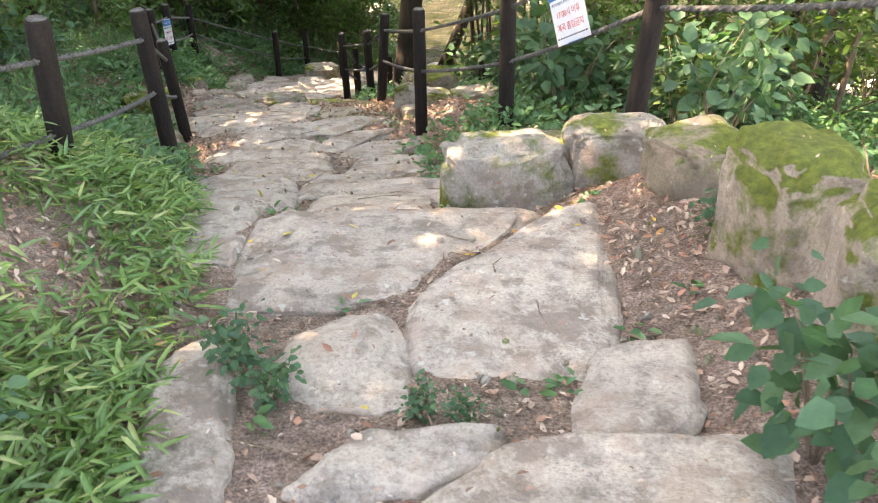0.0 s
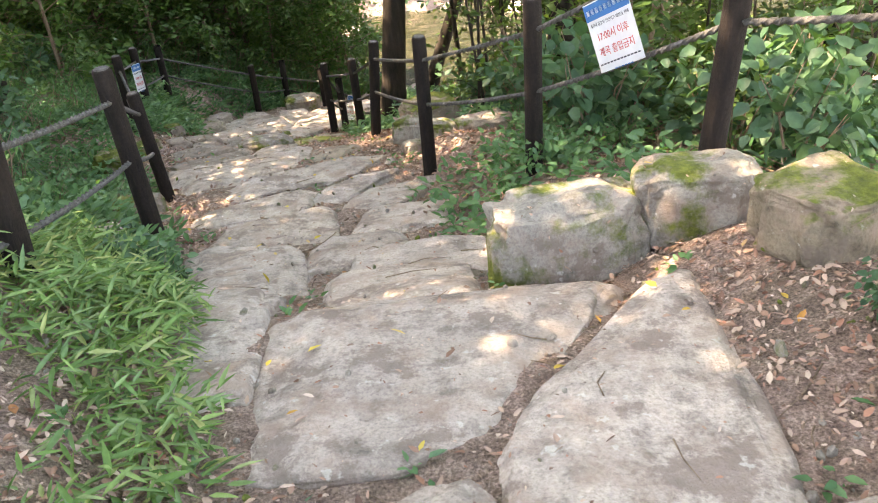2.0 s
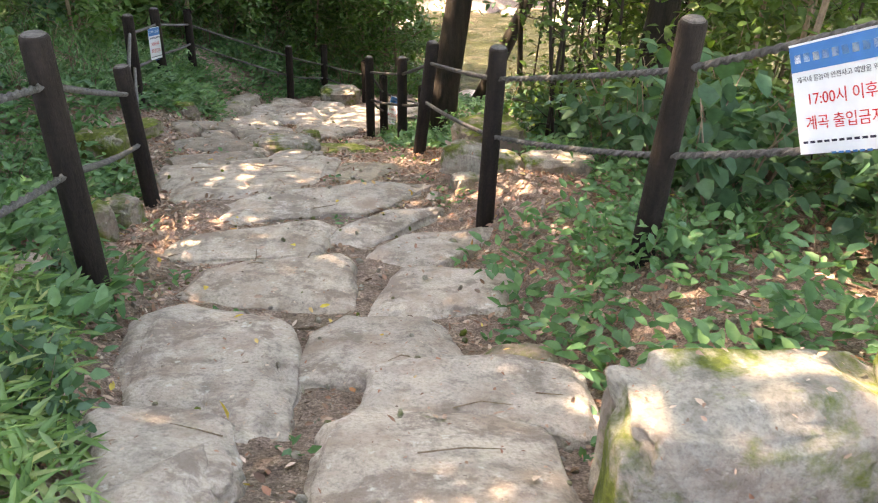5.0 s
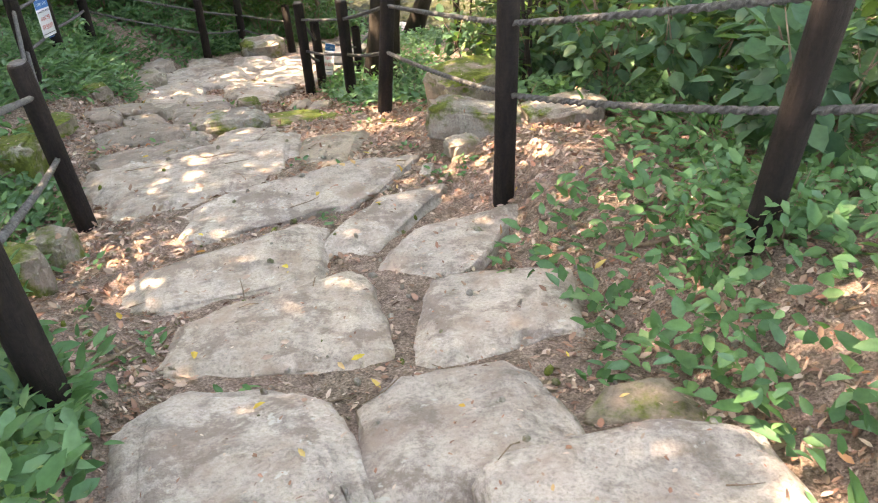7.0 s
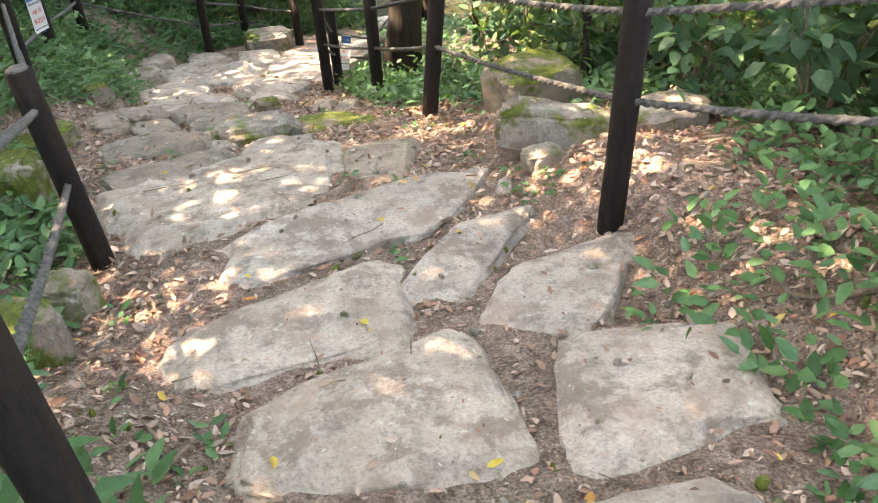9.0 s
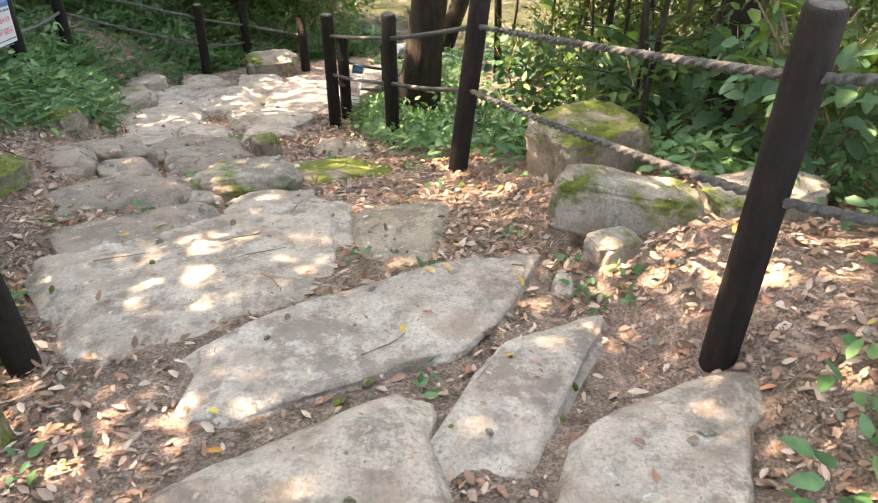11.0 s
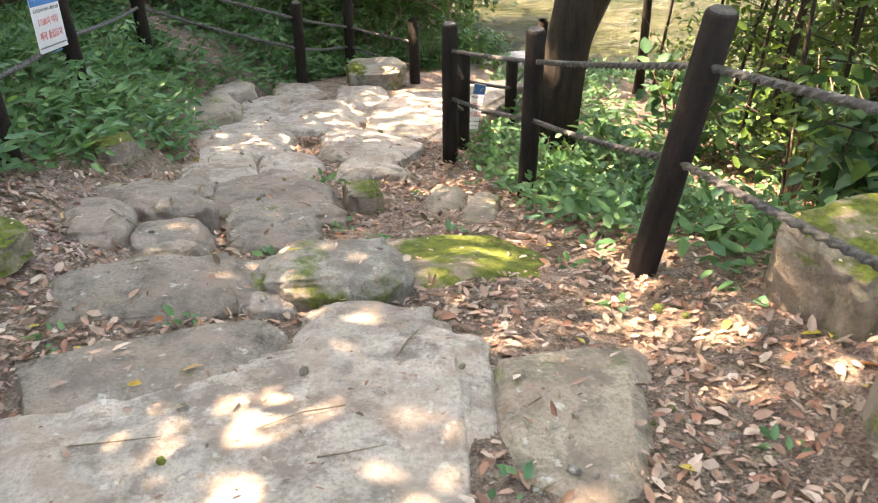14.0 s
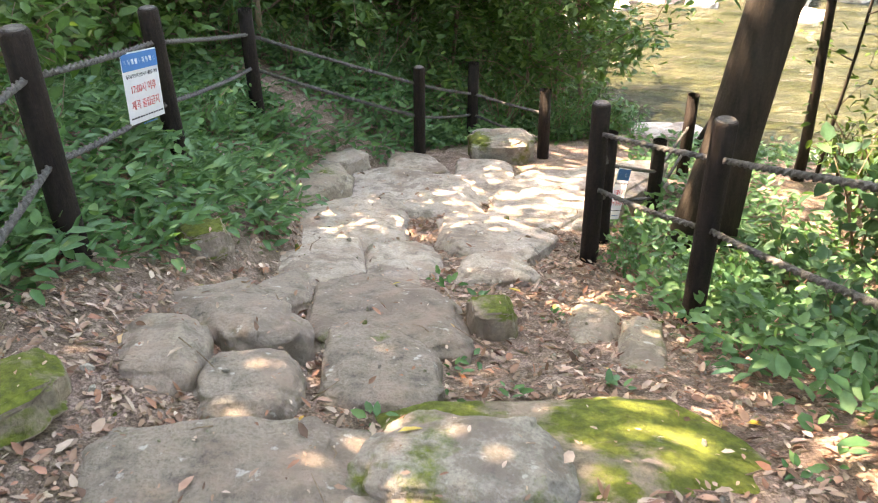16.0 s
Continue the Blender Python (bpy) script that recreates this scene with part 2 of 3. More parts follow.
def ground(x, y):
    """Height of the hillside: the stair's run, its banks, the stream bed and the far bank."""
    d = x - path_x(y)
    l, r = np.maximum(0, -d - 0.9), np.maximum(0, d - 0.9)
    sl = np.interp(y, (0, 3, 6, 7, 8, 9, 10, 11, 12, 14), (0.5, 0.55, 0.4, 0, -0.2, 0, 0.3, 0.5, 0.9, 0.8))
    sr = np.interp(y, (0, 3, 5, 6, 7.5, 9, 10, 11.5, 13), (0.3, 0.3, 0.5, 0.65, 0.5, 0.3, 0.1, -0.1, -0.25))
    return np.interp(y, STEP_Y, STEP_Z) + sl * np.minimum(l, 0.8) + 0.3 * np.clip(l - 0.8, 0, 25) + sr * np.minimum(r, 0.6) - 0.06 * np.clip(r - 0.6, 0, 25)


def spaced(lo, hi, step, far):
    out = list(np.arange(lo, hi, step))
    s = step
    while out[-1] < far[1]:
        s *= 1.25
        out.append(out[-1] + s)
    s = step
    while out[0] > far[0]:
        s *= 1.25
        out.insert(0, out[0] - s)
    return np.array(out)


def build_ground():
    xs, ys = spaced(-5.5, 3.5, 0.07, (-120, 120)), spaced(0.5, 17, 0.07, (-60, 190))
    gx, gy = np.meshgrid(xs, ys)
    gz = ground(gx, gy)
    pts = np.stack([gx, gy, gz], 2).reshape(-1, 3)
    for p in pts:
        p[2] += 0.035 * noise.noise((p[0] * 1.7, p[1] * 1.7, 0)) + 0.018 * noise.noise((p[0] * 7, p[1] * 7, 3))
    nx, ny = len(xs), len(ys)
    i = (np.arange(ny - 1)[:, None] * nx + np.arange(nx - 1)[None]).reshape(-1, 1)
    me = quads_mesh("ground", pts, i + np.array([[0, 1, nx + 1, nx]]))
    ob = mesh_part("ground", me, SOIL, None)
    return tagged(ob, "brown forest soil sloping down to a stream", "ground", kind="structure")


GROUND = build_ground()

def build_water():
    """A sheet with small crossing ripples."""
    xs, ys = np.arange(-9, 30.1, 0.16), np.arange(17.0, 28.6, 0.12)
    gx, gy = np.meshgrid(xs, ys)
    gz = -6.0 + 0.016 * np.sin(gy * 7.3 + 1.3 * np.sin(gx * 1.1)) + 0.012 * np.sin(gx * 2.7 + gy * 9.1 + np.sin(gy * 0.8)) + 0.012 * np.sin(gx * 4.1 - gy * 5.3)
    nx, ny = len(xs), len(ys)
    i = (np.arange(ny - 1)[:, None] * nx + np.arange(nx - 1)[None]).reshape(-1, 1)
    me = quads_mesh("water", np.stack([gx, gy, gz], 2).reshape(-1, 3), i + np.array([[0, 1, nx + 1, nx]]))
    return tagged(mesh_part("water", me, WATER, None), "shallow greenish-brown stream glinting in the sun", "stream", kind="structure")


build_water()


# ---- stones ----
def rock_mesh(name, w, l, h, taper=0.0, skew=0.0, boxy=0.55, rough=0.05, seed=0, detail=4, cuts=9):
    """A weathered block: a rounded box, wider at one end, sheared, split along a few flat faces, with chipped edges."""
    b = bmesh.new()
    bmesh.ops.create_icosphere(b, subdivisions=detail, radius=1)
    r = random.Random(seed * 131 + 7)
    planes = []
    for k in range(cuts):
        a = r.uniform(0, 2 * math.pi)
        n = Vector((math.cos(a), math.sin(a), r.uniform(0.15, 1.5))).normalized()
        reach = 0.5 * (abs(n.x) + abs(n.y) + abs(n.z))
        planes.append((n, reach * r.uniform(0.80, 0.93)))
    for q in b.verts:
        p = q.co.normalized()
        big = noise.noise((p.x * 1.1 + seed * 3.7, p.y * 1.1, p.z * 1.1 + seed))
        mid = noise.noise((p.x * 2.6 + seed, p.y * 2.6 + seed * 1.9, p.z * 2.6))
        small = noise.noise((p.x * 7 + seed, p.y * 7, p.z * 7 + seed))
        f = 1.08 * (1 + rough * (2.6 * big + 2.2 * mid + 0.8 * small))
        c = Vector((math.copysign(abs(p.x) ** boxy, p.x) * 0.5 * f, math.copysign(abs(p.y) ** boxy, p.y) * 0.5 * f, math.copysign(abs(p.z) ** 0.33, p.z) * 0.5 * (1 + rough * (2 * big + 1.5 * mid))))
        for n, reach in planes:
            over = c.dot(n) - reach
            if over > 0:
                c -= n * over * 0.85
        x, y, z = c
        x *= 1 + taper * 2 * y
        x, y, z = w * x + skew * w * y, l * y, h * z
        chip = noise.noise((x * 9 + seed, y * 9, z * 9)) * 0.010 + noise.noise((x * 24, y * 24 + seed, z * 24)) * 0.005
        wave = noise.noise((x * 3.2 + seed * 2, y * 3.2, 4)) * 0.022
        q.co = (x + p.x * chip, y + p.y * chip, z + wave + chip * 0.7)
    me = bpy.data.meshes.new(name)
    b.to_mesh(me)
    b.free()
    return me


STAIR = tagged(new("stone_stairway"), "trail of rough pale granite slabs laid as steps", "steps", kind="structure")
# x, y, width, length, turn, taper, skew, material, rise above the soil
SLABS = (
    (-0.17, 3.39, 1.02, 1.14, -1, 0.31, 0.29, 0, 0.06),
    (0.49, 2.89, 1.12, 0.68, 82, -0.44, -0.55, 0, 0.06),
    (-0.10, 2.37, 0.49, 0.42, 101, -0.28, -0.10, 0, 0.06),
    (-0.99, 3.62, 0.84, 0.45, 101, -0.30, -0.33, 0, 0.06),
    (-1.09, 4.37, 0.67, 0.43, 115, 0.09, 0.07, 0, 0.06),
    (-0.26, 4.35, 0.71, 0.91, 4, -0.04, -0.06, 0, 0.06),
    (-0.58, 5.40, 0.66, 0.66, 8, -0.10, 0.10, 0, 0.07),
    (-0.16, 4.98, 0.78, 0.56, 6, -0.05, 0.05, 0, 0.10),
    (-1.23, 5.17, 1.15, 0.66, 103, -0.08, 0.22, 0, 0.06),
    (-1.27, 6.26, 0.62, 0.80, 90, -0.34, -0.23, 0, 0.06),
    (-0.31, 6.29, 0.62, 0.62, 80, 0.20, -0.32, 0, 0.06),
    (-0.47, 7.06, 0.69, 0.42, 62, -0.36, -0.40, 0, 0.06),
    (-0.83, 7.42, 0.82, 0.30, 61, -0.20, -0.28, 0, 0.035),
    (-1.57, 6.92, 0.58, 0.81, 95, -0.19, -0.43, 0, 0.06),
    (-1.34, 7.86, 1.22, 0.48, 24, 0.11, 0.34, 0, 0.06),
    (-2.03, 8.48, 1.18, 1.03, 22, 0.23, 0.10, 0, 0.06),
    (-1.16, 8.74, 0.40, 0.68, 9, 0.21, 0.40, 2, 0.04),
    (-1.82, 9.24, 0.36, 0.48, 88, 0.22, -0.04, 0, 0.08),
    (-2.50, 8.99, 0.72, 0.35, 20, 0.08, 0.00, 1, 0.06),
    (-2.73, 9.54, 0.77, 0.48, 17, -0.01, 0.01, 1, 0.08),
    (-2.22, 9.47, 0.16, 0.13, 10, -0.11, -0.03, 0, 0.06),
    (-2.01, 9.68, 0.50, 0.35, 3, -0.13, 0.00, 3, 0.17),
    (-1.66, 9.91, 0.95, 0.66, 20, 0.23, -0.26, 4, 0.05),
    (-2.84, 10.07, 0.33, 0.42, 21, -0.04, 0.07, 1, 0.11),
    (-2.44, 10.32, 0.54, 0.41, 102, 0.16, 0.20, 1, 0.11),
    (-3.19, 10.11, 0.28, 0.43, 30, 0.09, 0.11, 1, 0.1),
    (-3.17, 10.65, 0.42, 0.77, 51, 0.20, 0.14, 1, 0.14),
    (-3.20, 11.20, 0.49, 0.27, 114, -0.22, -0.49, 1, 0.08),
    (-2.59, 11.05, 0.93, 0.67, 100, 0.21, 0.25, 1, 0.1),
    (-2.77, 11.76, 0.31, 0.53, 17, -0.10, 0.00, 0, 0.08),
    (-3.25, 11.89, 0.91, 0.52, 110, -0.10, -0.45, 0, 0.08),
    (-2.80, 12.20, 0.44, 0.56, 3, -0.02, -0.24, 0, 0.08),
    (-3.46, 13.02, 0.97, 1.04, 45, -0.01, 0.51, 0, 0.08),
    (-2.35, 12.91, 0.74, 0.83, -23, 0.23, -0.43, 0, 0.08),
    (-3.19, 14.11, 1.10, 1.03, -2, -0.06, -0.16, 0, 0.08),
    (-3.95, 13.91, 0.66, 0.57, 66, -0.20, 0.88, 2, 0.08),
    (-3.98, 14.50, 0.57, 0.30, 53, -0.13, 0.11, 0, 0.08),
    (-3.35, 14.94, 0.52, 0.59, 7, -0.19, -0.29, 0, 0.08),
    (-2.64, 14.65, 1.02, 0.51, 97, -0.15, 0.19, 0, 0.08),
    (-1.86, 14.26, 1.10, 1.50, 21, 0.40, 1.08, 0, 0.08),
    (-1.43, 10.98, 0.20, 0.87, -7, 0.02, -0.26, 2, 0.035),
    (-2.25, 12.17, 0.45, 0.43, 29, -0.29, 0.20, 0, 0.08),
    (-1.64, 11.28, 0.25, 0.48, 11, -0.02, 0.43, 2, 0.035),
    (0.04, 5.53, 0.33, 0.22, -10, -0.35, 0.08, 4, 0.03),
    (0.72, 1.76, 0.89, 0.39, 1, -0.23, 0.28, 0, 0.06),
    (0.14, 1.87, 0.44, 0.25, 4, 0.05, 0.43, 0, 0.06),
    (0.86, 2.24, 0.40, 0.45, 12, -0.10, 0.51, 0, 0.06),
    (-0.53, 2.06, 0.24, 0.84, 20, -0.09, 0.36, 0, 0.06),
    (-0.52, 8.12, 0.08, 0.16, -8, -0.06, 0.24, 0, 0.05),
    (-0.14, 7.31, 0.20, 0.21, -7, -0.29, 0.72, 0, 0.04),
)
SLAB_STONES = (STONE, STONE_DARK, STONE_SOILED, BOULDER, MOSS_MAT)
ROCKS = []
for i, (x, y, w, l, turn, taper, skew, kind, rise) in enumerate(SLABS):
    spread = 1.02 if 3.9 < y < 5.6 else 1.12 if 6.5 < y < 9 else 1.08
    w, l = w * spread, l * spread
    h = 0.38 if max(w, l) > 0.45 else 0.26
    me = rock_mesh("stone", w, l, h, taper, skew, 0.42 if w * l > 0.28 and y < 9 else 0.6, 0.038 if y < 9 else 0.05, i + 1, 6 if y < 10 and w * l > 0.1 else 5)
    ob = mesh_part("stone", me, SLAB_STONES[kind], STAIR)
    half = max(0.2, 0.5 * abs(l * math.cos(radians(turn))) + 0.5 * abs(w * math.sin(radians(turn))))
    slope = (float(ground(x, y + half)) - float(ground(x, y - half))) / (2 * half)
    z = float(ground(x, y + half) + ground(x, y - half)) / 2 + rise - h * 0.5
    ob.matrix_world = Matrix.Translation((x, y, z)) @ Matrix.Rotation(math.atan(slope * (0.62 if half < 0.4 else 0.8)), 4, "X") @ Matrix.Rotation(radians(turn), 4, "Z")
    ROCKS.append(ob)

# label, x, y, width, depth, height, turn, material, seed
BOULDERS = (
    ("grey granite boulder with moss on its foot", 0.53, 4.35, 0.66, 0.42, 0.60, 8, BOULDER, 3),
    ("rounded grey boulder beside the fence post", 1.12, 4.38, 0.50, 0.34, 0.44, -14, BOULDER, 9),
    ("low boulder covered in green moss", 1.42, 3.78, 0.44, 0.42, 0.34, 25, MOSS_MAT, 5),
    ("tall mossy boulder with pale lichen spots", 1.50, 2.95, 0.36, 0.45, 0.62, 10, MOSSY_TOP, 6),
    ("tall brown boulder with moss on its top", 1.56, 2.30, 0.34, 0.40, 0.60, -12, MOSSY_TOP, 14),
    ("bright green moss-covered boulder under the rope", -0.12, 9.42, 0.54, 0.44, 0.42, 20, MOSS_MAT, 8),
    ("pale grey boulder with yellowish lichen", -0.16, 8.55, 0.60, 0.26, 0.26, -22, BOULDER, 11),
    ("small pale mossy stone among dead leaves", -0.27, 8.30, 0.20, 0.16, 0.12, 15, BOULDER, 12),
    ("small mossy stone by the fence post", -2.59, 7.40, 0.22, 0.2, 0.26, 0, BOULDER_MOSS, 13),
    ("mossy stone half hidden in leaves", -2.58, 6.95, 0.26, 0.24, 0.30, 30, BOULDER_MOSS, 15),
    ("mossy boulder behind the fence", -3.35, 8.75, 0.40, 0.34, 0.4, 0, BOULDER_MOSS, 16),
    ("rounded boulder at the bend of the steps", -2.56, 15.5, 0.6, 0.45, 0.34, 10, BOULDER, 17),
    ("small moss-covered stone between the lower steps", -2.12, 11.15, 0.20, 0.22, 0.20, 20, MOSS_MAT, 19),
    ("small mossy stone beside the lower slabs", -3.62, 11.35, 0.22, 0.2, 0.2, 40, MOSSY_TOP, 21),
    ("low greyish boulder half buried in leaves", 0.42, 8.45, 0.5, 0.3, 0.2, 12, BOULDER, 22),
    ("flat stone on the bank behind the fence post", -2.15, 5.55, 0.22, 0.2, 0.16, 35, STONE, 23),
    ("mossy stone at the foot of the bank", -3.42, 9.6, 0.42, 0.3, 0.15, 50, MOSS_MAT, 18),
)
for label, x, y, w, l, h, turn, mat, seed in BOULDERS:
    me = rock_mesh("boulder", w, l, h, 0, 0, 0.55, 0.06, seed, 6, 12)
    ob = tagged(mesh_part("boulder", me, mat, None), label, "boulder")
    ob.matrix_world = pose(x, y, float(ground(x, y)) + h * 0.28, -6, 0, turn)
    ROCKS.append(ob)

from mathutils.bvhtree import BVHTree
bpy.context.view_layer.update()
all_v, all_f = [], []
for ob in (GROUND, *ROCKS):
    k, mw = len(all_v), ob.matrix_world
    all_v += [mw @ q.co for q in ob.data.vertices]
    all_f += [[k + j for j in f.vertices] for f in ob.data.polygons]
    if ob is GROUND:
        soil_faces = len(all_f)
SURFACE = BVHTree.FromPolygons(all_v, all_f)


def drop(x, y):
    """The surface under a place: point, normal, and whether it is stone."""
    p, nrm, idx, _ = SURFACE.ray_cast(Vector((x, y, 8)), Vector((0, 0, -1)))
    return (p, nrm, idx >= soil_faces) if p else (Vector((x, y, float(ground(x, y)))), Vector((0, 0, 1)), False)


# ---- rope fences ----
POST_HEIGHT, UPPER, LOWER = 1.1, 0.90, 0.52


def post_mesh(height, seed):
    b = bmesh.new()
    rings = []
    for z, r in ((-0.35, 0.060), (0, 0.060), (0.25, 0.059), (0.55, 0.0585), (0.9, 0.058), (height - 0.018, 0.057), (height - 0.004, 0.052), (height, 0.045)):
        rings.append([b.verts.new(((r + 0.0022 * noise.noise((math.cos(a) * 2, math.sin(a) * 2, z * 2 + seed))) * math.cos(a), r * math.sin(a), z)) for a in (2 * math.pi * j / 20 for j in range(20))])
    for r0, r1 in zip(rings, rings[1:]):
        for j in range(20):
            b.faces.new((r0[j], r0[(j + 1) % 20], r1[(j + 1) % 20], r1[j]))
    b.faces.new(rings[-1])
    return b


def rope_mesh(a, c, sag):
    """Three-strand rope, slightly slack, between two posts."""
    a, c = Vector(a), Vector(c)
    length = (c - a).length
    n, sides = max(8, int(length / 0.007)), 12
    d = (c - a).normalized()
    s = d.cross(Vector((0, 0, 1))).normalized()
    t = s.cross(d)
    verts, faces = [], []
    for i in range(n + 1):
        u = i / n
        p = a.lerp(c, u) - Vector((0, 0, sag * 4 * u * (1 - u)))
        for j in range(sides):
            q = 2 * math.pi * j / sides
            r = 0.0135 * (1 + 0.3 * math.cos(3 * q - u * length * 2 * math.pi / 0.06))
            verts.append(p + (s * math.cos(q) + t * math.sin(q)) * r)
    for i in range(n):
        for j in range(sides):
            faces.append((i * sides + j, i * sides + (j + 1) % sides, (i + 1) * sides + (j + 1) % sides, (i + 1) * sides + j))
    return quads_mesh("rope", verts, faces)


def rope_fence(label, posts):
    fence = tagged(new("rope_fence"), label, "fence")
    heads = []
    for k, (x, y, z, lx, ly, tall) in enumerate(posts):
        ob = part("post", post_mesh(tall, k), POST, fence)
        ob.matrix_world = pose(x, y, z, ly, lx, 0)
        b = bmesh.new()
        bmesh.ops.create_cone(b, cap_ends=True, segments=20, radius1=0.046, radius2=0.040, depth=0.006)
        cap = part("end_grain", b, POST_END, ob, "weathered grey end grain", False)
        cap.location = (0, 0, tall + 0.003)
        heads.append(pose(x, y, z, ly, lx, 0) @ Matrix.Diagonal((1, 1, tall / POST_HEIGHT, 1)))
    for m0, m1 in zip(heads, heads[1:]):
        for z, sag in ((UPPER, 0.008), (LOWER, 0.02)):
            mesh_part("rope", rope_mesh(m0 @ Vector((0, 0, z)), m1 @ Vector((0, 0, z)), sag), ROPE, fence)
    return heads


# x, y, foot, lean to the right, lean ahead, height
RIGHT = rope_fence("dark timber posts strung with two grey ropes", (
    (2.0, 3.1, -0.05, 4, 0, 1.3), (1.28, 4.63, -0.48, 4, 0, 1.22), (0.62, 6.12, -1.26, 0, 6, 1.18), (-0.123, 7.53, -1.823, 1, 0, 1.1), (-0.764, 9.886, -2.55, 6, 0, 1.1), (-1.12, 11.72, -3.334, 0, 0, 1.1),
    (-1.66, 12.79, -3.71, 0, 0, 1.1), (-1.57, 13.5, -4.02, 0, 0, 0.8), (-1.11, 14.6, -4.56, 0, 0, 0.74), (-0.73, 15.83, -4.62, 0, 0, 0.7)))
LEFT = rope_fence("dark timber posts with slack grey ropes along the bank", (
    (-1.9, 2.2, -0.35, 0, 0, 1.1), (-1.78, 4.0, -0.80, 6, 0, 1.1), (-1.88, 5.67, -1.25, 0, 0, 1.1), (-2.60, 7.9, -2.18, -2, 0, 1.1), (-3.87, 10.728, -2.617, 2.5, 0, 1.04), (-4.2, 12.25, -3.0, 1, 0, 1.06), (-4.60, 14.35, -3.45, 2, 0, 0.84),
    (-3.38, 15.35, -4.32, 2, 0, 0.96), (-2.98, 16.24, -4.52, 2, 0, 0.68), (-2.15, 15.6, -4.54, 0, 0, 0.80)))


# ---- warning banners ----
def writing(parent, text, x, z, size, mat):
    cu = bpy.data.curves.new("lettering", "FONT")
    cu.body, cu.size, cu.align_x, cu.extrude = text, size, "CENTER", 0.0004
    tmp = new("lettering_curve", cu)
    me = bpy.data.meshes.new_from_object(tmp.evaluated_get(bpy.context.evaluated_depsgraph_get()))
    bpy.data.objects.remove(tmp)
    me.materials.clear()
    ob = mesh_part("lettering", me, mat, parent, "", False)
    ob.matrix_basis = pose(x, -0.0032, z, 90, 0, 0)


def bar(parent, x, z, w, h, mat, name="print_bar"):
    b = bmesh.new()
    bmesh.ops.create_cube(b, size=1, matrix=Matrix.Diagonal((w, 0.001, h, 1)))
    ob = part(name, b, mat, parent, "", False)
    ob.location = (x, -0.0032, z)


def banner(m, w=0.42, h=0.50):
    top = tagged(new("banner"), "white warning banner with blue heading hung on the ropes", "sign")
    top.matrix_world = m
    b = bmesh.new()
    nx = 12
    cols = []
    for i in range(nx + 1):
        u = i / nx - 0.5
        cols.append([b.verts.new((u * w, 0.0, -k / 8 * h)) for k in range(9)])
    for c0, c1 in zip(cols, cols[1:]):
        for k in range(8):
            b.faces.new((c0[k], c0[k + 1], c1[k + 1], c1[k]))
    bmesh.ops.solidify(b, geom=b.faces[:], thickness=0.002)
    part("sheet", b, PAPER, top, "", False)
    bar(top, 0, -0.05, w * 0.98, 0.085, BLUE, "heading_band")
    for k in range(9):
        bar(top, -0.155 + k * 0.038, -0.05, 0.025, 0.028, PAPER)
    writing(top, "계곡내 물놀이 안전사고 예방을 위해", 0, -0.128, 0.0225, INK)
    writing(top, "17:00시 이후", 0, -0.205, 0.052, RED)
    writing(top, "계곡 출입금지", 0, -0.285, 0.052, RED)
    for k in range(12):
        bar(top, -0.16 + k * 0.029, -0.33, 0.02, 0.008, INK)
    for k in range(6):
        bar(top, -0.05 + k * 0.027, -0.37, 0.018, 0.007, BLUE)
    return top


def between(a, c, u, z):
    """A place on the rope between two posts."""
    return (a @ Vector((0, 0, z))).lerp(c @ Vector((0, 0, z)), u)


def hang(a, c, u, flip):
    p, q = between(a, c, u - 0.05, UPPER), between(a, c, u + 0.05, UPPER)
    d = (q - p) * (-1 if flip else 1)
    x = d.normalized()
    y = Vector((0, 0, 1)).cross(x).normalized()
    m = Matrix((x, y, x.cross(y))).transposed().to_4x4()
    return Matrix.Translation(between(a, c, u, UPPER) - y * 0.034 + Vector((0, 0, -0.01))) @ m


banner(hang(RIGHT[1], RIGHT[2], 0.56, True), 0.38, 0.37)
banner(hang(LEFT[4], LEFT[5], 0.74, False) @ Matrix.Rotation(radians(-10), 4, "Z"), 0.38, 0.36)
banner(hang(RIGHT[7], RIGHT[8], 0.25, False), 0.3, 0.4)



# ---- plants ----
def unit(n):
    d = rng.normal(size=(n, 3))
    return d / np.linalg.norm(d, axis=1, keepdims=True)


def place_leaves(name, label, category, spots, per, reach, height, length, aspect, mat, shape, upright=0.6):
    """Low plants over many spots as one mass."""
    n = len(spots)
    pts = np.array([tuple(drop(x, y)[0]) for x, y in spots])
    base = np.repeat(pts, per, 0)
    ang = rng.uniform(0, 2 * math.pi, n * per)
    rad = reach * np.sqrt(rng.uniform(0, 1, n * per))
    hh = np.repeat(rng.uniform(0.35, 1.0, n), per) * height * rng.uniform(0.1, 1, n * per)
    base = base + np.stack([np.cos(ang) * rad, np.sin(ang) * rad, hh], 1)
    a2 = ang + rng.normal(0, 0.9, n * per)
    along = np.stack([np.cos(a2), np.sin(a2), rng.normal(upright, 0.4, n * per) - 0.3], 1)
    up = np.stack([rng.normal(0, 0.35, n * per), rng.normal(0, 0.35, n * per), np.ones(n * per)], 1)
    ln = length * rng.uniform(0.6, 1.25, n * per)
    ob = mesh_part(name, leaves_mesh(name, base, along, up, ln, ln * aspect, shape), mat, None)
    return tagged(ob, label, category, kind="stuff")


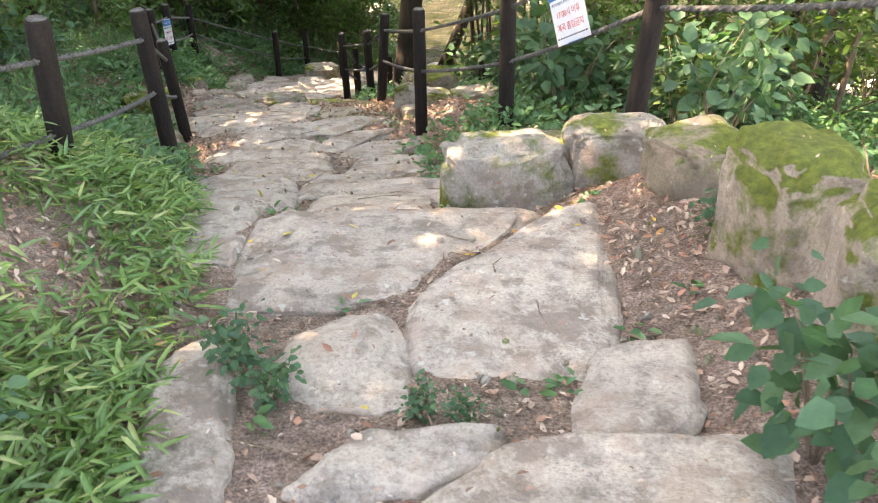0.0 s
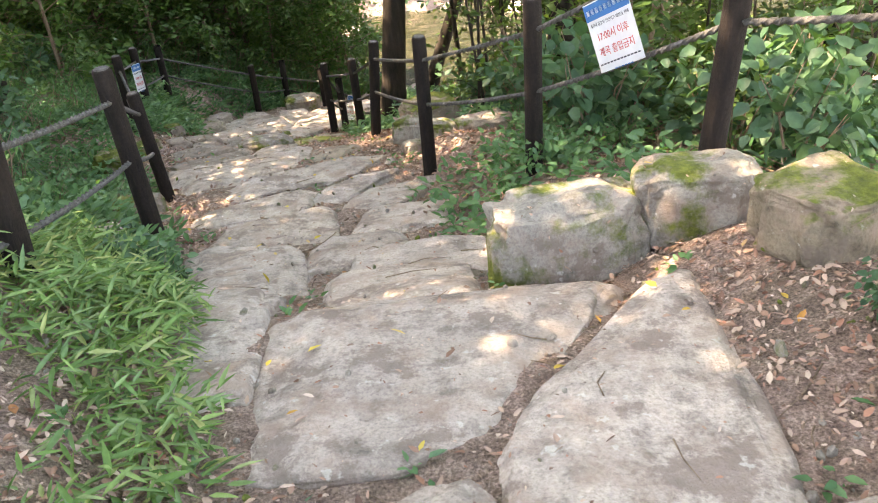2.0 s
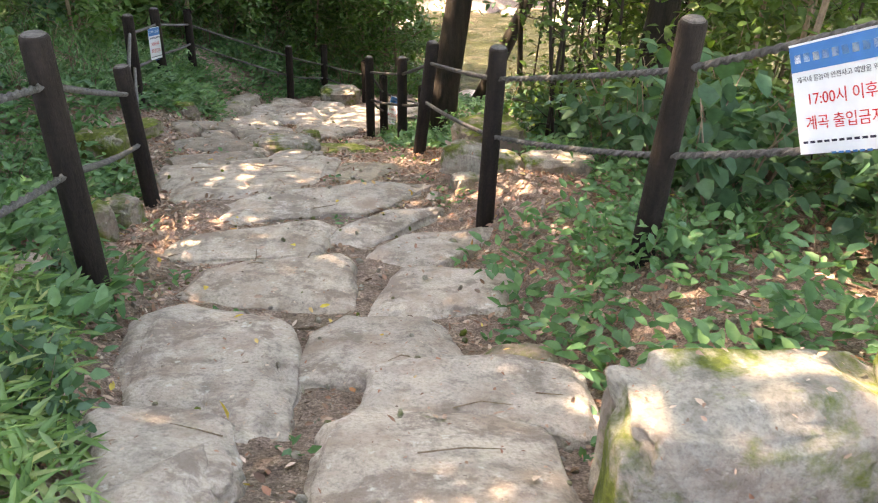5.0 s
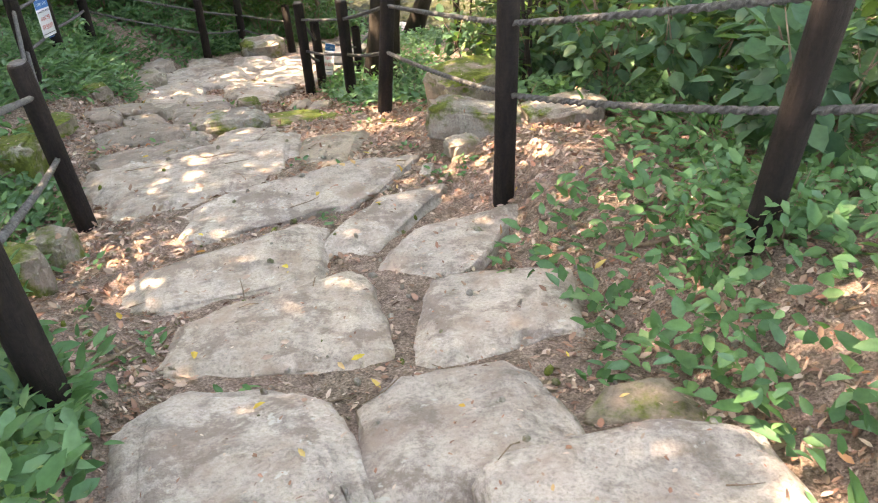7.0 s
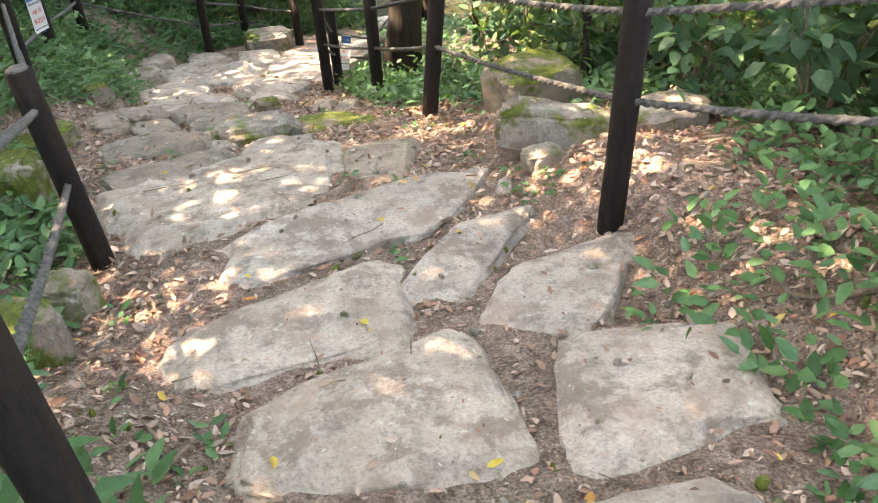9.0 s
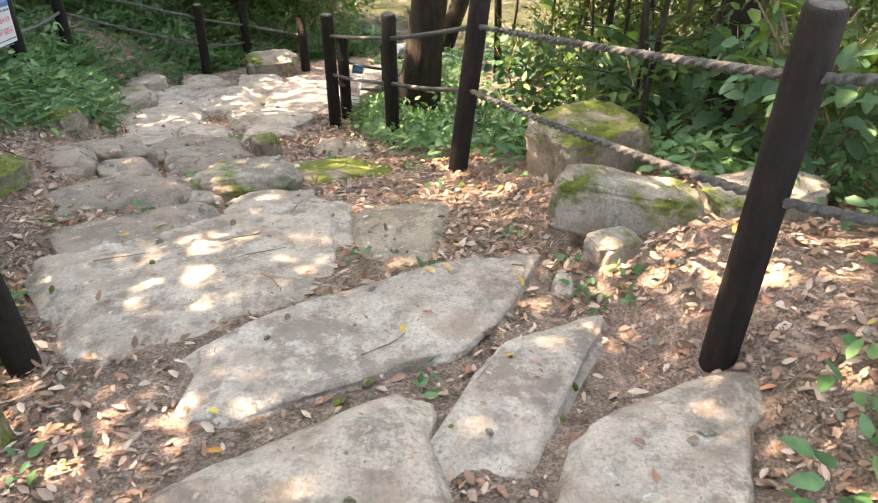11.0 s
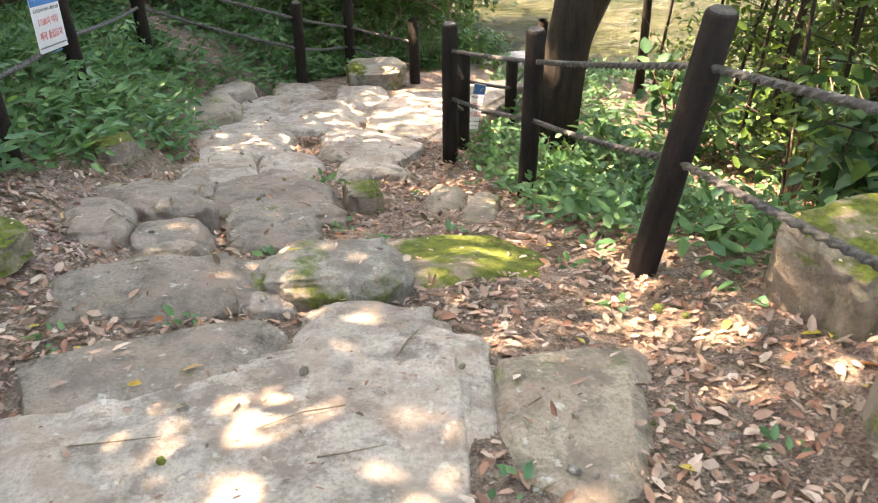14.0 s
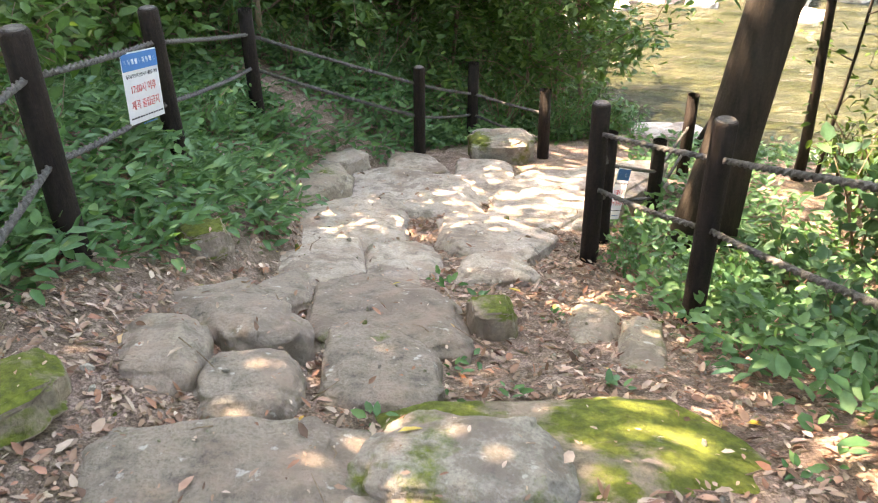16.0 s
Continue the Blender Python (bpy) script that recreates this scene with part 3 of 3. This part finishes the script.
def spots_in(count, x0, x1, y0, y1, keep):
    out = []
    tries = 0
    while len(out) < count and tries < count * 40:
        tries += 1
        x, y = rng.uniform(x0, x1), rng.uniform(y0, y1)
        d = x - float(path_x(y))
        if keep(x, y, d) and noise.noise((x * 0.9, y * 0.9, 5)) > rng.uniform(-0.55, 0.15) and not drop(x, y)[2]:
            out.append((x, y))
    return out


def shrub(name, label, stems, height, spread, leaves, length, aspect, mat, shape, lift=0.25):
    """A bush: thin forking stems, with leaves along their upper parts."""
    top = tagged(new(name), label, "shrub")
    b = bmesh.new()
    base, along = [], []
    for k in range(stems):
        a = rng.uniform(0, 2 * math.pi)
        tip = Vector((math.cos(a) * spread * rng.uniform(0.3, 1), math.sin(a) * spread * rng.uniform(0.3, 1), height * rng.uniform(0.6, 1)))
        mid = tip * 0.5 + Vector((rng.normal(0, 0.06), rng.normal(0, 0.06), height * 0.12))
        pts = [Vector((0, 0, -0.05)).lerp(mid, u) if u <= 1 else mid.lerp(tip, u - 1) for u in (0, 0.5, 1, 1.5, 2)]
        tube(b, pts, [0.012 * height, 0.010 * height, 0.008 * height, 0.005 * height, 0.002], 5)
        for j in range(leaves // stems):
            u = rng.uniform(lift, 1.0)
            p = pts[0].lerp(mid, u * 2) if u < 0.5 else mid.lerp(tip, u * 2 - 1)
            off = Vector(rng.normal(0, 0.16 * spread + 0.02, 3))
            off.z *= 0.6
            base.append(p + off)
            along.append(Vector((off.x, off.y, rng.normal(-0.1, 0.25) * 0.3)) + Vector(rng.normal(0, 0.05, 3)))
    part("woody_base", b, TWIG, top)
    n = len(base)
    up = np.stack([rng.normal(0, 0.4, n), rng.normal(0, 0.4, n), np.ones(n)], 1)
    ln = length * rng.uniform(0.55, 1.2, n)
    mesh_part("foliage", leaves_mesh("foliage", np.array([tuple(p) for p in base]), np.array([tuple(p) for p in along]), up, ln, ln * aspect, shape), mat, top)
    return top


def tree(label, height, girth, lean, crown_low, crown_r, leaves, length, mat, bark=BARK, forks=7):
    """A trunk with limbs that carry clumps of leaves."""
    top = tagged(new("tree"), label, "tree")
    b = bmesh.new()
    pts, rad = [], []
    for k in range(9):
        u = k / 8
        pts.append(Vector((lean[0] * u + 0.05 * noise.noise((u * 3, girth * 9, 1)), lean[1] * u + 0.05 * noise.noise((u * 3, girth * 9, 7)), -0.3 + (height + 0.3) * u)))
        rad.append(girth * (1 - 0.75 * u) * (1.35 if k == 0 else 1.0))
    tube(b, pts, rad, 12)
    part("trunk", b, bark, top)
    b = bmesh.new()
    base = []
    for k in range(forks):
        u = crown_low / height + (0.97 - crown_low / height) * k / max(1, forks - 1)
        p = pts[0].lerp(pts[-1], u)
        a = k * 2.4 + girth * 20
        r = crown_r * rng.uniform(0.6, 1.0) * (1 - 0.35 * abs(2 * k / forks - 0.8))
        tip = p + Vector((math.cos(a) * r, math.sin(a) * r, rng.uniform(0.1, 0.5) * r))
        mid = p.lerp(tip, 0.5) + Vector((0, 0, 0.12 * r))
        tube(b, [p, p.lerp(mid, 0.6), mid, tip], [girth * 0.35, girth * 0.25, girth * 0.18, 0.006], 6)
        for j in range(5):
            q = mid.lerp(tip, rng.uniform(0, 1))
            e = q + Vector(rng.normal(0, 0.33 * r, 3)) * Vector((1, 1, 0.5)).length / 1.5
            tube(b, [q, q.lerp(e, 0.5) + Vector((0, 0, 0.03)), e], [girth * 0.1, girth * 0.07, 0.004], 4)
            for i in range(leaves // (forks * 5)):
                c = q.lerp(e, rng.uniform(0.2, 1.1))
                base.append(c + Vector(rng.normal(0, 0.17 * crown_r * 0.5, 3)))
    part("branchwork", b, bark, top)
    n = len(base)
    along = unit(n) * np.array([1, 1, 0.45]) + np.array([0, 0, -0.15])
    up = np.stack([rng.normal(0, 0.5, n), rng.normal(0, 0.5, n), np.ones(n)], 1)
    ln = length * rng.uniform(0.6, 1.2, n)
    mesh_part("crown", leaves_mesh("crown", np.array([tuple(p) for p in base]), along, up, ln, ln * 0.6, OVAL), mat, top)
    return top


def settle(x, y, sink=0.0):
    p = drop(x, y)[0]
    return p.z - sink


# trees that stand in view
for lab, x, y, h, girth, lean, low, cr in (
        ("dark-barked tree leaning beside the rope fence", -0.85, 13.7, 9.0, 0.22, (1.15, 0.6), 4.5, 3.0),
        ("dark tree trunk beyond the rope fence", 1.6, 11.6, 9.0, 0.20, (0.5, 0.3), 4.0, 3.0),
        ("leaning trunk over the stream", -0.35, 17.6, 7.0, 0.16, (3.0, 1.5), 4.2, 2.4)):
    t = tree(lab, h, girth, lean, low, cr, 8000, 0.19, CROWN)
    t.matrix_world = pose(x, y, settle(x, y, 0.05))

# trees added mostly out of view to block the sun: a few kinds, repeated
kinds = [tree("slender forest tree with a leafy crown, added for shade", 7.5 + k, 0.10 + 0.03 * k, (0.4 - 0.3 * k, 0.3), 4.0 + 0.3 * k, 3.9, 6500, 0.165, CROWN, BARK, 10) for k in range(3)]
SHADE_TREES = ((-5.2, 2.0), (-6.0, 6.6), (-6.0, 9.6), (-7.2, 13.2), (-6.6, 17.4), (-9.0, 17.0), (3.6, -0.9), (-3.6, -1.5), (1.2, -3.5), (-8.5, 5.5), (-9.5, 11.0), (-7.4, 20.5), (-3.3, 3.9), (-5.2, 10.4), (-6.8, 4.0),
        (-11, 20), (8.5, 7.5), (10.0, 15.5), (3.9, 8.3), (5.6, 12.0), (4.6, 4.2), (3.4, 16.0))
for i, (x, y) in enumerate(SHADE_TREES):
    m = pose(x, y, settle(x, y, 0.05), 0, 0, i * 77)
    if i < 3:
        kinds[i].matrix_world = m
    else:
        tagged(copy_thing(kinds[i % 3], m), group="forest trees")
# taller copies added out of view; their high crowns throw shade farther right
for x, y, k in ((-5.7, 4.6, 1.45), (-7.4, 10.8, 1.5), (-7.6, 1.6, 1.5)):
    copy_thing(kinds[2], pose(x, y, settle(x, y, 0.05), 0, 0, x * 500)).scale = (k, k, k)
for t in kinds:
    tagged(t, group="forest trees")

# saplings with low leaves closing the view
saps = [tree("leafy young tree in the forest undergrowth", 3.4 + 0.5 * k, 0.030, (0.3, 0.2 - 0.2 * k), 0.5, 1.15, 1500, 0.12, mat, TWIG, 10) for k, mat in enumerate((CROWN, CROWN, SPRAY))]
spots = []
for i in range(92):
    if i < 46:
        x, y = rng.uniform(-10, -2.0), rng.uniform(13.5, 23)
        if x > -4.6 and y < 17.6 or x > -5.4 and y < 15:
            y += 4.5
    elif i < 60:
        x, y = rng.uniform(-8, -4.6), rng.uniform(3, 14)
    else:
        x, y = rng.uniform(1.9, 8), rng.uniform(6.5, 17.5)
    spots.append((x, y))
for i, (x, y) in enumerate(spots):
    m = pose(x, y, settle(x, y, 0.03), 0, 0, i * 53)
    k = 2 if i >= 60 else i % 2
    if i in (0, 1, 60):
        saps[k].matrix_world = m
    else:
        copy_thing(saps[k], m)

# low boughs hanging over the fence towards the stream
boughs = [tree("young tree with drooping broad-leaved boughs", 3.8 + 0.5 * k, 0.05, (0.2 - 0.4 * k, 0.1), 1.9 + 0.2 * k, 1.5, 2000, 0.15, mat, BARK, 12) for k, mat in enumerate((CROWN, BROAD))]
for i, (x, y, k) in enumerate(((1.5, 14.6, 1.1), (0.5, 16.2, 1.2), (2.9, 14.8, 1.2), (3.2, 7.6, 0.9))):
    m = pose(x, y, settle(x, y, 0.04), 0, 0, i * 67)
    ob = boughs[i] if i < 2 else copy_thing(boughs[i % 2], m)
    ob.matrix_world = m
    ob.scale = (k, k, k)

# slender stems with few leaves in front of the stream
stems = [tree("slender understorey sapling with sparse leaves", 3.6 + 0.6 * k, 0.022, (0.5 - 0.6 * k, 0.2), 0.7, 0.75, 260, 0.10, SPRAY, BARK, 9) for k in range(2)]
for i in range(22):
    x, y = rng.uniform(0.4, 4.2), rng.uniform(10.2, 16.5)
    m = pose(x, y, settle(x, y, 0.04), 0, 0, i * 97)
    ob = stems[i] if i < 2 else copy_thing(stems[i % 2], m)
    ob.matrix_world = m

# far bank woods
n = 45000
fx, fy = rng.uniform(-18, 32, n), 29 + 16 * rng.uniform(0, 1, n) ** 1.3
fz = ground(fx, fy) + rng.uniform(0, 1, n) ** 1.4 * 6.5 * (0.35 + 0.6 * np.sin(fx * 0.9 + 1.5 * np.sin(fy)) ** 2)
ln = rng.uniform(0.3, 0.7, n)
tagged(mesh_part("far_woods", leaves_mesh("far_woods", np.stack([fx, fy, fz], 1), unit(n), unit(n), ln, ln * 0.6), CROWN, None), "sunlit green undergrowth on the far bank", "woods", kind="stuff")

# pale rocks along the stream
rock_kinds = [tagged(mesh_part("boulder", rock_mesh("boulder", 1.0, 0.8, 0.6, 0, 0, 0.7, 0.06, 30 + k, 4), STREAM_STONE, None), "pale sunlit boulder in the stream bed", "boulder", "stream boulders") for k in range(3)]
for i in range(90):
    x, y = rng.uniform(-3.5, 14), (18.0 + rng.uniform(0, 1.6)) if i < 40 else rng.uniform(19.5, 29)
    if i < 40:
        x += 2.5
    k = rng.uniform(0.4, 1.5) if y > 22 else rng.uniform(0.25, 0.9)
    m = pose(x, y, float(ground(x, y)) + 0.12 * k, 0, 0, rng.uniform(0, 360))
    ob = rock_kinds[i] if i < 3 else copy_thing(rock_kinds[i % 3], m)
    ob.matrix_world = m
    ob.scale = (k, k, k)

# bushes
bush_kinds = (
    shrub("shrub", "green bush with broad rounded leaves", 6, 0.75, 0.42, 150, 0.12, 0.85, BROAD, OVAL),
    shrub("shrub", "low bushy herb with small green leaves", 8, 0.38, 0.30, 150, 0.07, 0.6, HERB, OVAL),
    shrub("shrub", "thin-stemmed shrub with bright green leaves", 7, 1.15, 0.5, 200, 0.085, 0.65, SPRAY, OVAL),
    shrub("shrub", "leafy shrub with narrow dark leaves", 8, 0.6, 0.42, 240, 0.085, 0.4, HERB, LANCE))

thicket = tree("dense leafy thicket tree behind the fence", 2.8, 0.035, (0.2, 0.1), 0.25, 1.1, 2600, 0.11, CROWN, TWIG, 14)
thicket.matrix_world = pose(-5.2, 17.4, settle(-5.2, 17.4, 0.03))
tagged(thicket, group="thicket")
for x, y, k in ((1.05, 9.9, 1.2), (0.9, 10.9, 0.9), (-0.4, 12.6, 0.8), (-0.5, 11.4, 0.6), (1.5, 7.4, 1.2), (2.3, 6.3, 1.3), (1.9, 5.0, 1.0)):
    copy_thing(bush_kinds[0], pose(x, y, settle(x, y, 0.02), 0, 0, k * 900)).scale = (k, k, k)
for x, y in spots_in(75, -10, 0.2, 14.5, 23, lambda x, y, d: (y > 17.2 and x < -1.6 - 0.25 * (y - 17)) or x < -5.6 or (x < -4.9 and y > 15.4)):
    s = rng.uniform(0.8, 1.3)
    copy_thing(thicket, pose(x, y, settle(x, y, 0.03), 0, 0, rng.uniform(0, 360))).scale = (s, s, s)


def grow(kind, spots, lo=0.7, hi=1.25):
    for j, (x, y) in enumerate(spots):
        s = rng.uniform(lo, hi)
        copy_thing(bush_kinds[kind], pose(x, y, settle(x, y, 0.02), 0, 0, rng.uniform(0, 360))).scale = (s, s, s)


def outside_right(x, y, d):
    return d > np.interp(y, (5, 7.2, 7.7, 9.2, 9.6, 12, 13.5), (0.72, 0.85, 1.8, 1.8, 1.05, 1.15, 1.4))


def outside_left(x, y, d):
    return d < -np.interp(y, (5, 8, 10, 11, 12, 14, 15.6, 16.6), (1.5, 1.5, 1.9, 1.5, 1.1, 1.0, 0.85, -0.6))


for k, (x, y) in enumerate(((1.9, 6.4), (0.9, 7.1), (1.6, 8.2), (-4.4, 9.0))):
    bush_kinds[k].matrix_world = pose(x, y, settle(x, y, 0.02))
grow(0, spots_in(30, 0.2, 4.5, 5.6, 15, lambda x, y, d: d > 2.1))
grow(2, spots_in(42, 0.2, 6, 5.5, 18, lambda x, y, d: d > 2.3))
grow(1, spots_in(55, -1.5, 3.5, 5, 14, outside_right), 0.5, 1.0)
grow(3, spots_in(45, -7, -2, 5, 16, lambda x, y, d: d < -2.0))
grow(1, spots_in(45, -6, -1.5, 5, 15, lambda x, y, d: d < -1.6), 0.6, 1.1)
grow(1, spots_in(22, -5.5, -1, 15.6, 18.5, lambda x, y, d: y > 16.6 or x < -3.7), 0.8, 1.5)
grow(3, spots_in(22, -5.5, -1, 15.6, 19, lambda x, y, d: y > 16.6 or x < -3.7), 0.8, 1.5)
grow(0, spots_in(16, -7, -2.5, 2, 15, lambda x, y, d: d < -2.4))

# low growth
place_leaves("bamboo_grass", "dense bright green bamboo-like grass beside the steps", "grass", spots_in(2100, -4.5, -0.3, 1.2, 5.6, lambda x, y, d: d < -0.75 - 0.25 * max(0, y - 3.2) ), 18, 0.13, 0.20, 0.10, 0.40, GRASS, LANCE, 0.3)
place_leaves("bank_herbs", "green herbs on the left bank", "herbs", spots_in(3000, -6, -0.8, 5, 18.6, lambda x, y, d: outside_left(x, y, d) or (d < -1.15 and y < 6)), 16, 0.16, 0.24, 0.095, 0.5, HERB, OVAL)
place_leaves("fence_herbs", "green herbs growing along the rope fence", "herbs", spots_in(2500, -1.6, 5.5, 4.8, 18, outside_right), 13, 0.15, 0.26, 0.085, 0.6, HERB, OVAL)
place_leaves("seedlings", "scattered green seedlings between the stones", "herbs", spots_in(70, -3.2, 1.6, 1.6, 12, lambda x, y, d: abs(d) < 1.3), 7, 0.05, 0.06, 0.055, 0.55, HERB, OVAL)


# ---- leaf litter and twigs ----
def litter(name, label, count, zone, size, mat, on_stone, curl=0.4):
    base, up = [], []
    while len(base) < count:
        x, y = rng.uniform(zone[0], zone[1]), rng.uniform(zone[2], zone[3])
        p, nrm, stone = drop(x, y)
        if stone and rng.uniform() > on_stone or not stone and noise.noise((x * 1.3, y * 1.3, 9)) < rng.uniform(-0.9, 0.1):
            continue
        if not stone and abs(x - float(path_x(y))) < 0.75 and rng.uniform() < np.interp(y, (8, 9.5), (0.55, 0.1)):
            continue
        base.append(tuple(p + Vector((0, 0, 0.006 + rng.uniform(0, 0.012)))))
        up.append(tuple(nrm + Vector(rng.normal(0, curl * 0.5, 3))))
    n = len(base)
    up = np.array(up)
    along = np.cross(up, unit(n))
    ln = size * rng.uniform(0.5, 1.3, n) * np.interp(np.array(base)[:, 1], (5, 8), (0.78, 1.0))
    me = leaves_mesh(name, np.array(base), along, up, ln, ln * rng.uniform(0.35, 0.65, n), OVAL, 0.5, -0.1)
    return tagged(mesh_part(name, me, mat, None), label, "leaves", kind="stuff")


litter("leaf_litter", "brown dead leaves covering the soil", 52000, (-5.0, 2.6, 1.4, 14.5), 0.050, LITTER, 0.02, 0.75)
litter("leaf_crumbs", "small crumbs of dead leaves and bark", 42000, (-4.0, 1.8, 1.5, 13.5), 0.022, LITTER, 0.10)
litter("fallen_leaves", "fresh yellow and orange fallen leaves", 260, (-3.6, 1.2, 2, 12), 0.065, BRIGHT, 0.5)

b = bmesh.new()
for k in range(420):
    x, y = rng.uniform(-4, 2.4), rng.uniform(1.5, 13)
    p, nrm, stone = drop(x, y)
    if stone and k % 3:
        continue
    a, ln = rng.uniform(0, 6.28), rng.uniform(0.05, 0.28)
    d = Vector((math.cos(a), math.sin(a), 0))
    d = (d - nrm * d.dot(nrm)).normalized()
    q0, q1 = p + nrm * 0.006 - d * ln / 2, p + nrm * 0.008 + d * ln / 2
    tube(b, [q0, q0.lerp(q1, 0.5) + Vector((rng.normal(0, 0.01), rng.normal(0, 0.01), 0.004)), q1], [0.0035, 0.003, 0.0015], 4)
tagged(part("twigs", b, TWIG, None), "dry twigs scattered on the ground", "twigs", kind="stuff")


# plants close to the path
for x, y, k in ((1.22, 1.85, 0.75), (1.32, 1.55, 0.85), (-0.95, 1.75, 0.4), (-0.42, 2.35, 0.34), (-0.30, 2.2, 0.26), (0.16, 2.12, 0.18), (0.30, 2.08, 0.16), (-1.55, 4.6, 0.5), (-1.35, 4.35, 0.4), (1.33, 3.2, 0.3), (-2.0, 5.6, 0.35)):
    copy_thing(bush_kinds[0], pose(x, y, settle(x, y, 0.02), 0, 0, x * 900)).scale = (k, k, k)


def branch(label, x, y, turn, length, thick, seed):
    """A dry fallen branch with a few side twigs."""
    r = random.Random(seed)
    d = Vector((math.cos(radians(turn)), math.sin(radians(turn)), 0))
    side = Vector((-d.y, d.x, 0))
    pts = []
    for k in range(7):
        q = Vector((x, y, 0)) + d * length * (k / 6 - 0.5) + side * r.uniform(-0.05, 0.05) * length
        pts.append(Vector((q.x, q.y, drop(q.x, q.y)[0].z + thick * 1.2)))
    for k in range(1, 6):
        pts[k].z = max(pts[k].z, (pts[k - 1].z + pts[k + 1].z) / 2)
    b = bmesh.new()
    tube(b, pts, [thick * (1 - 0.11 * k) for k in range(7)], 7)
    for k in (2, 3, 4, 5):
        e = pts[k] + d * length * r.uniform(0.08, 0.2) + side * length * r.uniform(-0.2, 0.2) + Vector((0, 0, length * r.uniform(0.0, 0.12)))
        tube(b, [pts[k], pts[k].lerp(e, 0.5) + Vector((0, 0, 0.02)), e], [thick * 0.5, thick * 0.35, thick * 0.12], 5)
    return tagged(part("fallen_branch", b, TWIG, None), label, "branch")


branch("dry brown branch lying among dead leaves", -1.95, 5.95, 70, 0.7, 0.018, 1)
branch("thin grey stick in the bamboo grass", -0.95, 2.75, 75, 0.75, 0.009, 2)
branch("bent dead branch at the edge of the steps", -1.15, 1.95, 25, 0.55, 0.014, 3)
for k, (x, y, turn, ln) in enumerate(((1.5, 6.3, 20, 1.3), (2.0, 5.7, 150, 1.5), (1.0, 7.2, 60, 1.0), (2.4, 5.0, 35, 1.4), (2.3, 4.2, 110, 1.2), (0.4, 8.9, 15, 0.9), (1.6, 5.2, 80, 0.9), (0.2, 6.6, 140, 0.6))):
    branch("pale dead branch fallen beyond the fence", x, y, turn, ln, 0.012, 10 + k)

b = bmesh.new()
for k in range(2200):
    x, y = rng.uniform(-3.8, 1.6), rng.uniform(1.6, 13.5)
    if abs(x - float(path_x(y))) > 1.6:
        continue
    p, nrm, stone = drop(x, y)
    if stone and k % 6:
        continue
    r = rng.uniform(0.005, 0.022) * (1.6 if k % 25 == 0 else 1)
    m = Matrix.Translation(p + Vector((0, 0, r * 0.3))) @ Euler(rng.uniform(0, 6, 3)).to_matrix().to_4x4() @ Matrix.Diagonal((r * rng.uniform(0.8, 1.5), r, r * rng.uniform(0.5, 0.8), 1))
    bmesh.ops.create_icosphere(b, subdivisions=1, radius=1, matrix=m)
tagged(part("gravel", b, BOULDER, None, "", False), "small grey pebbles lying between the stones", "gravel", kind="stuff")
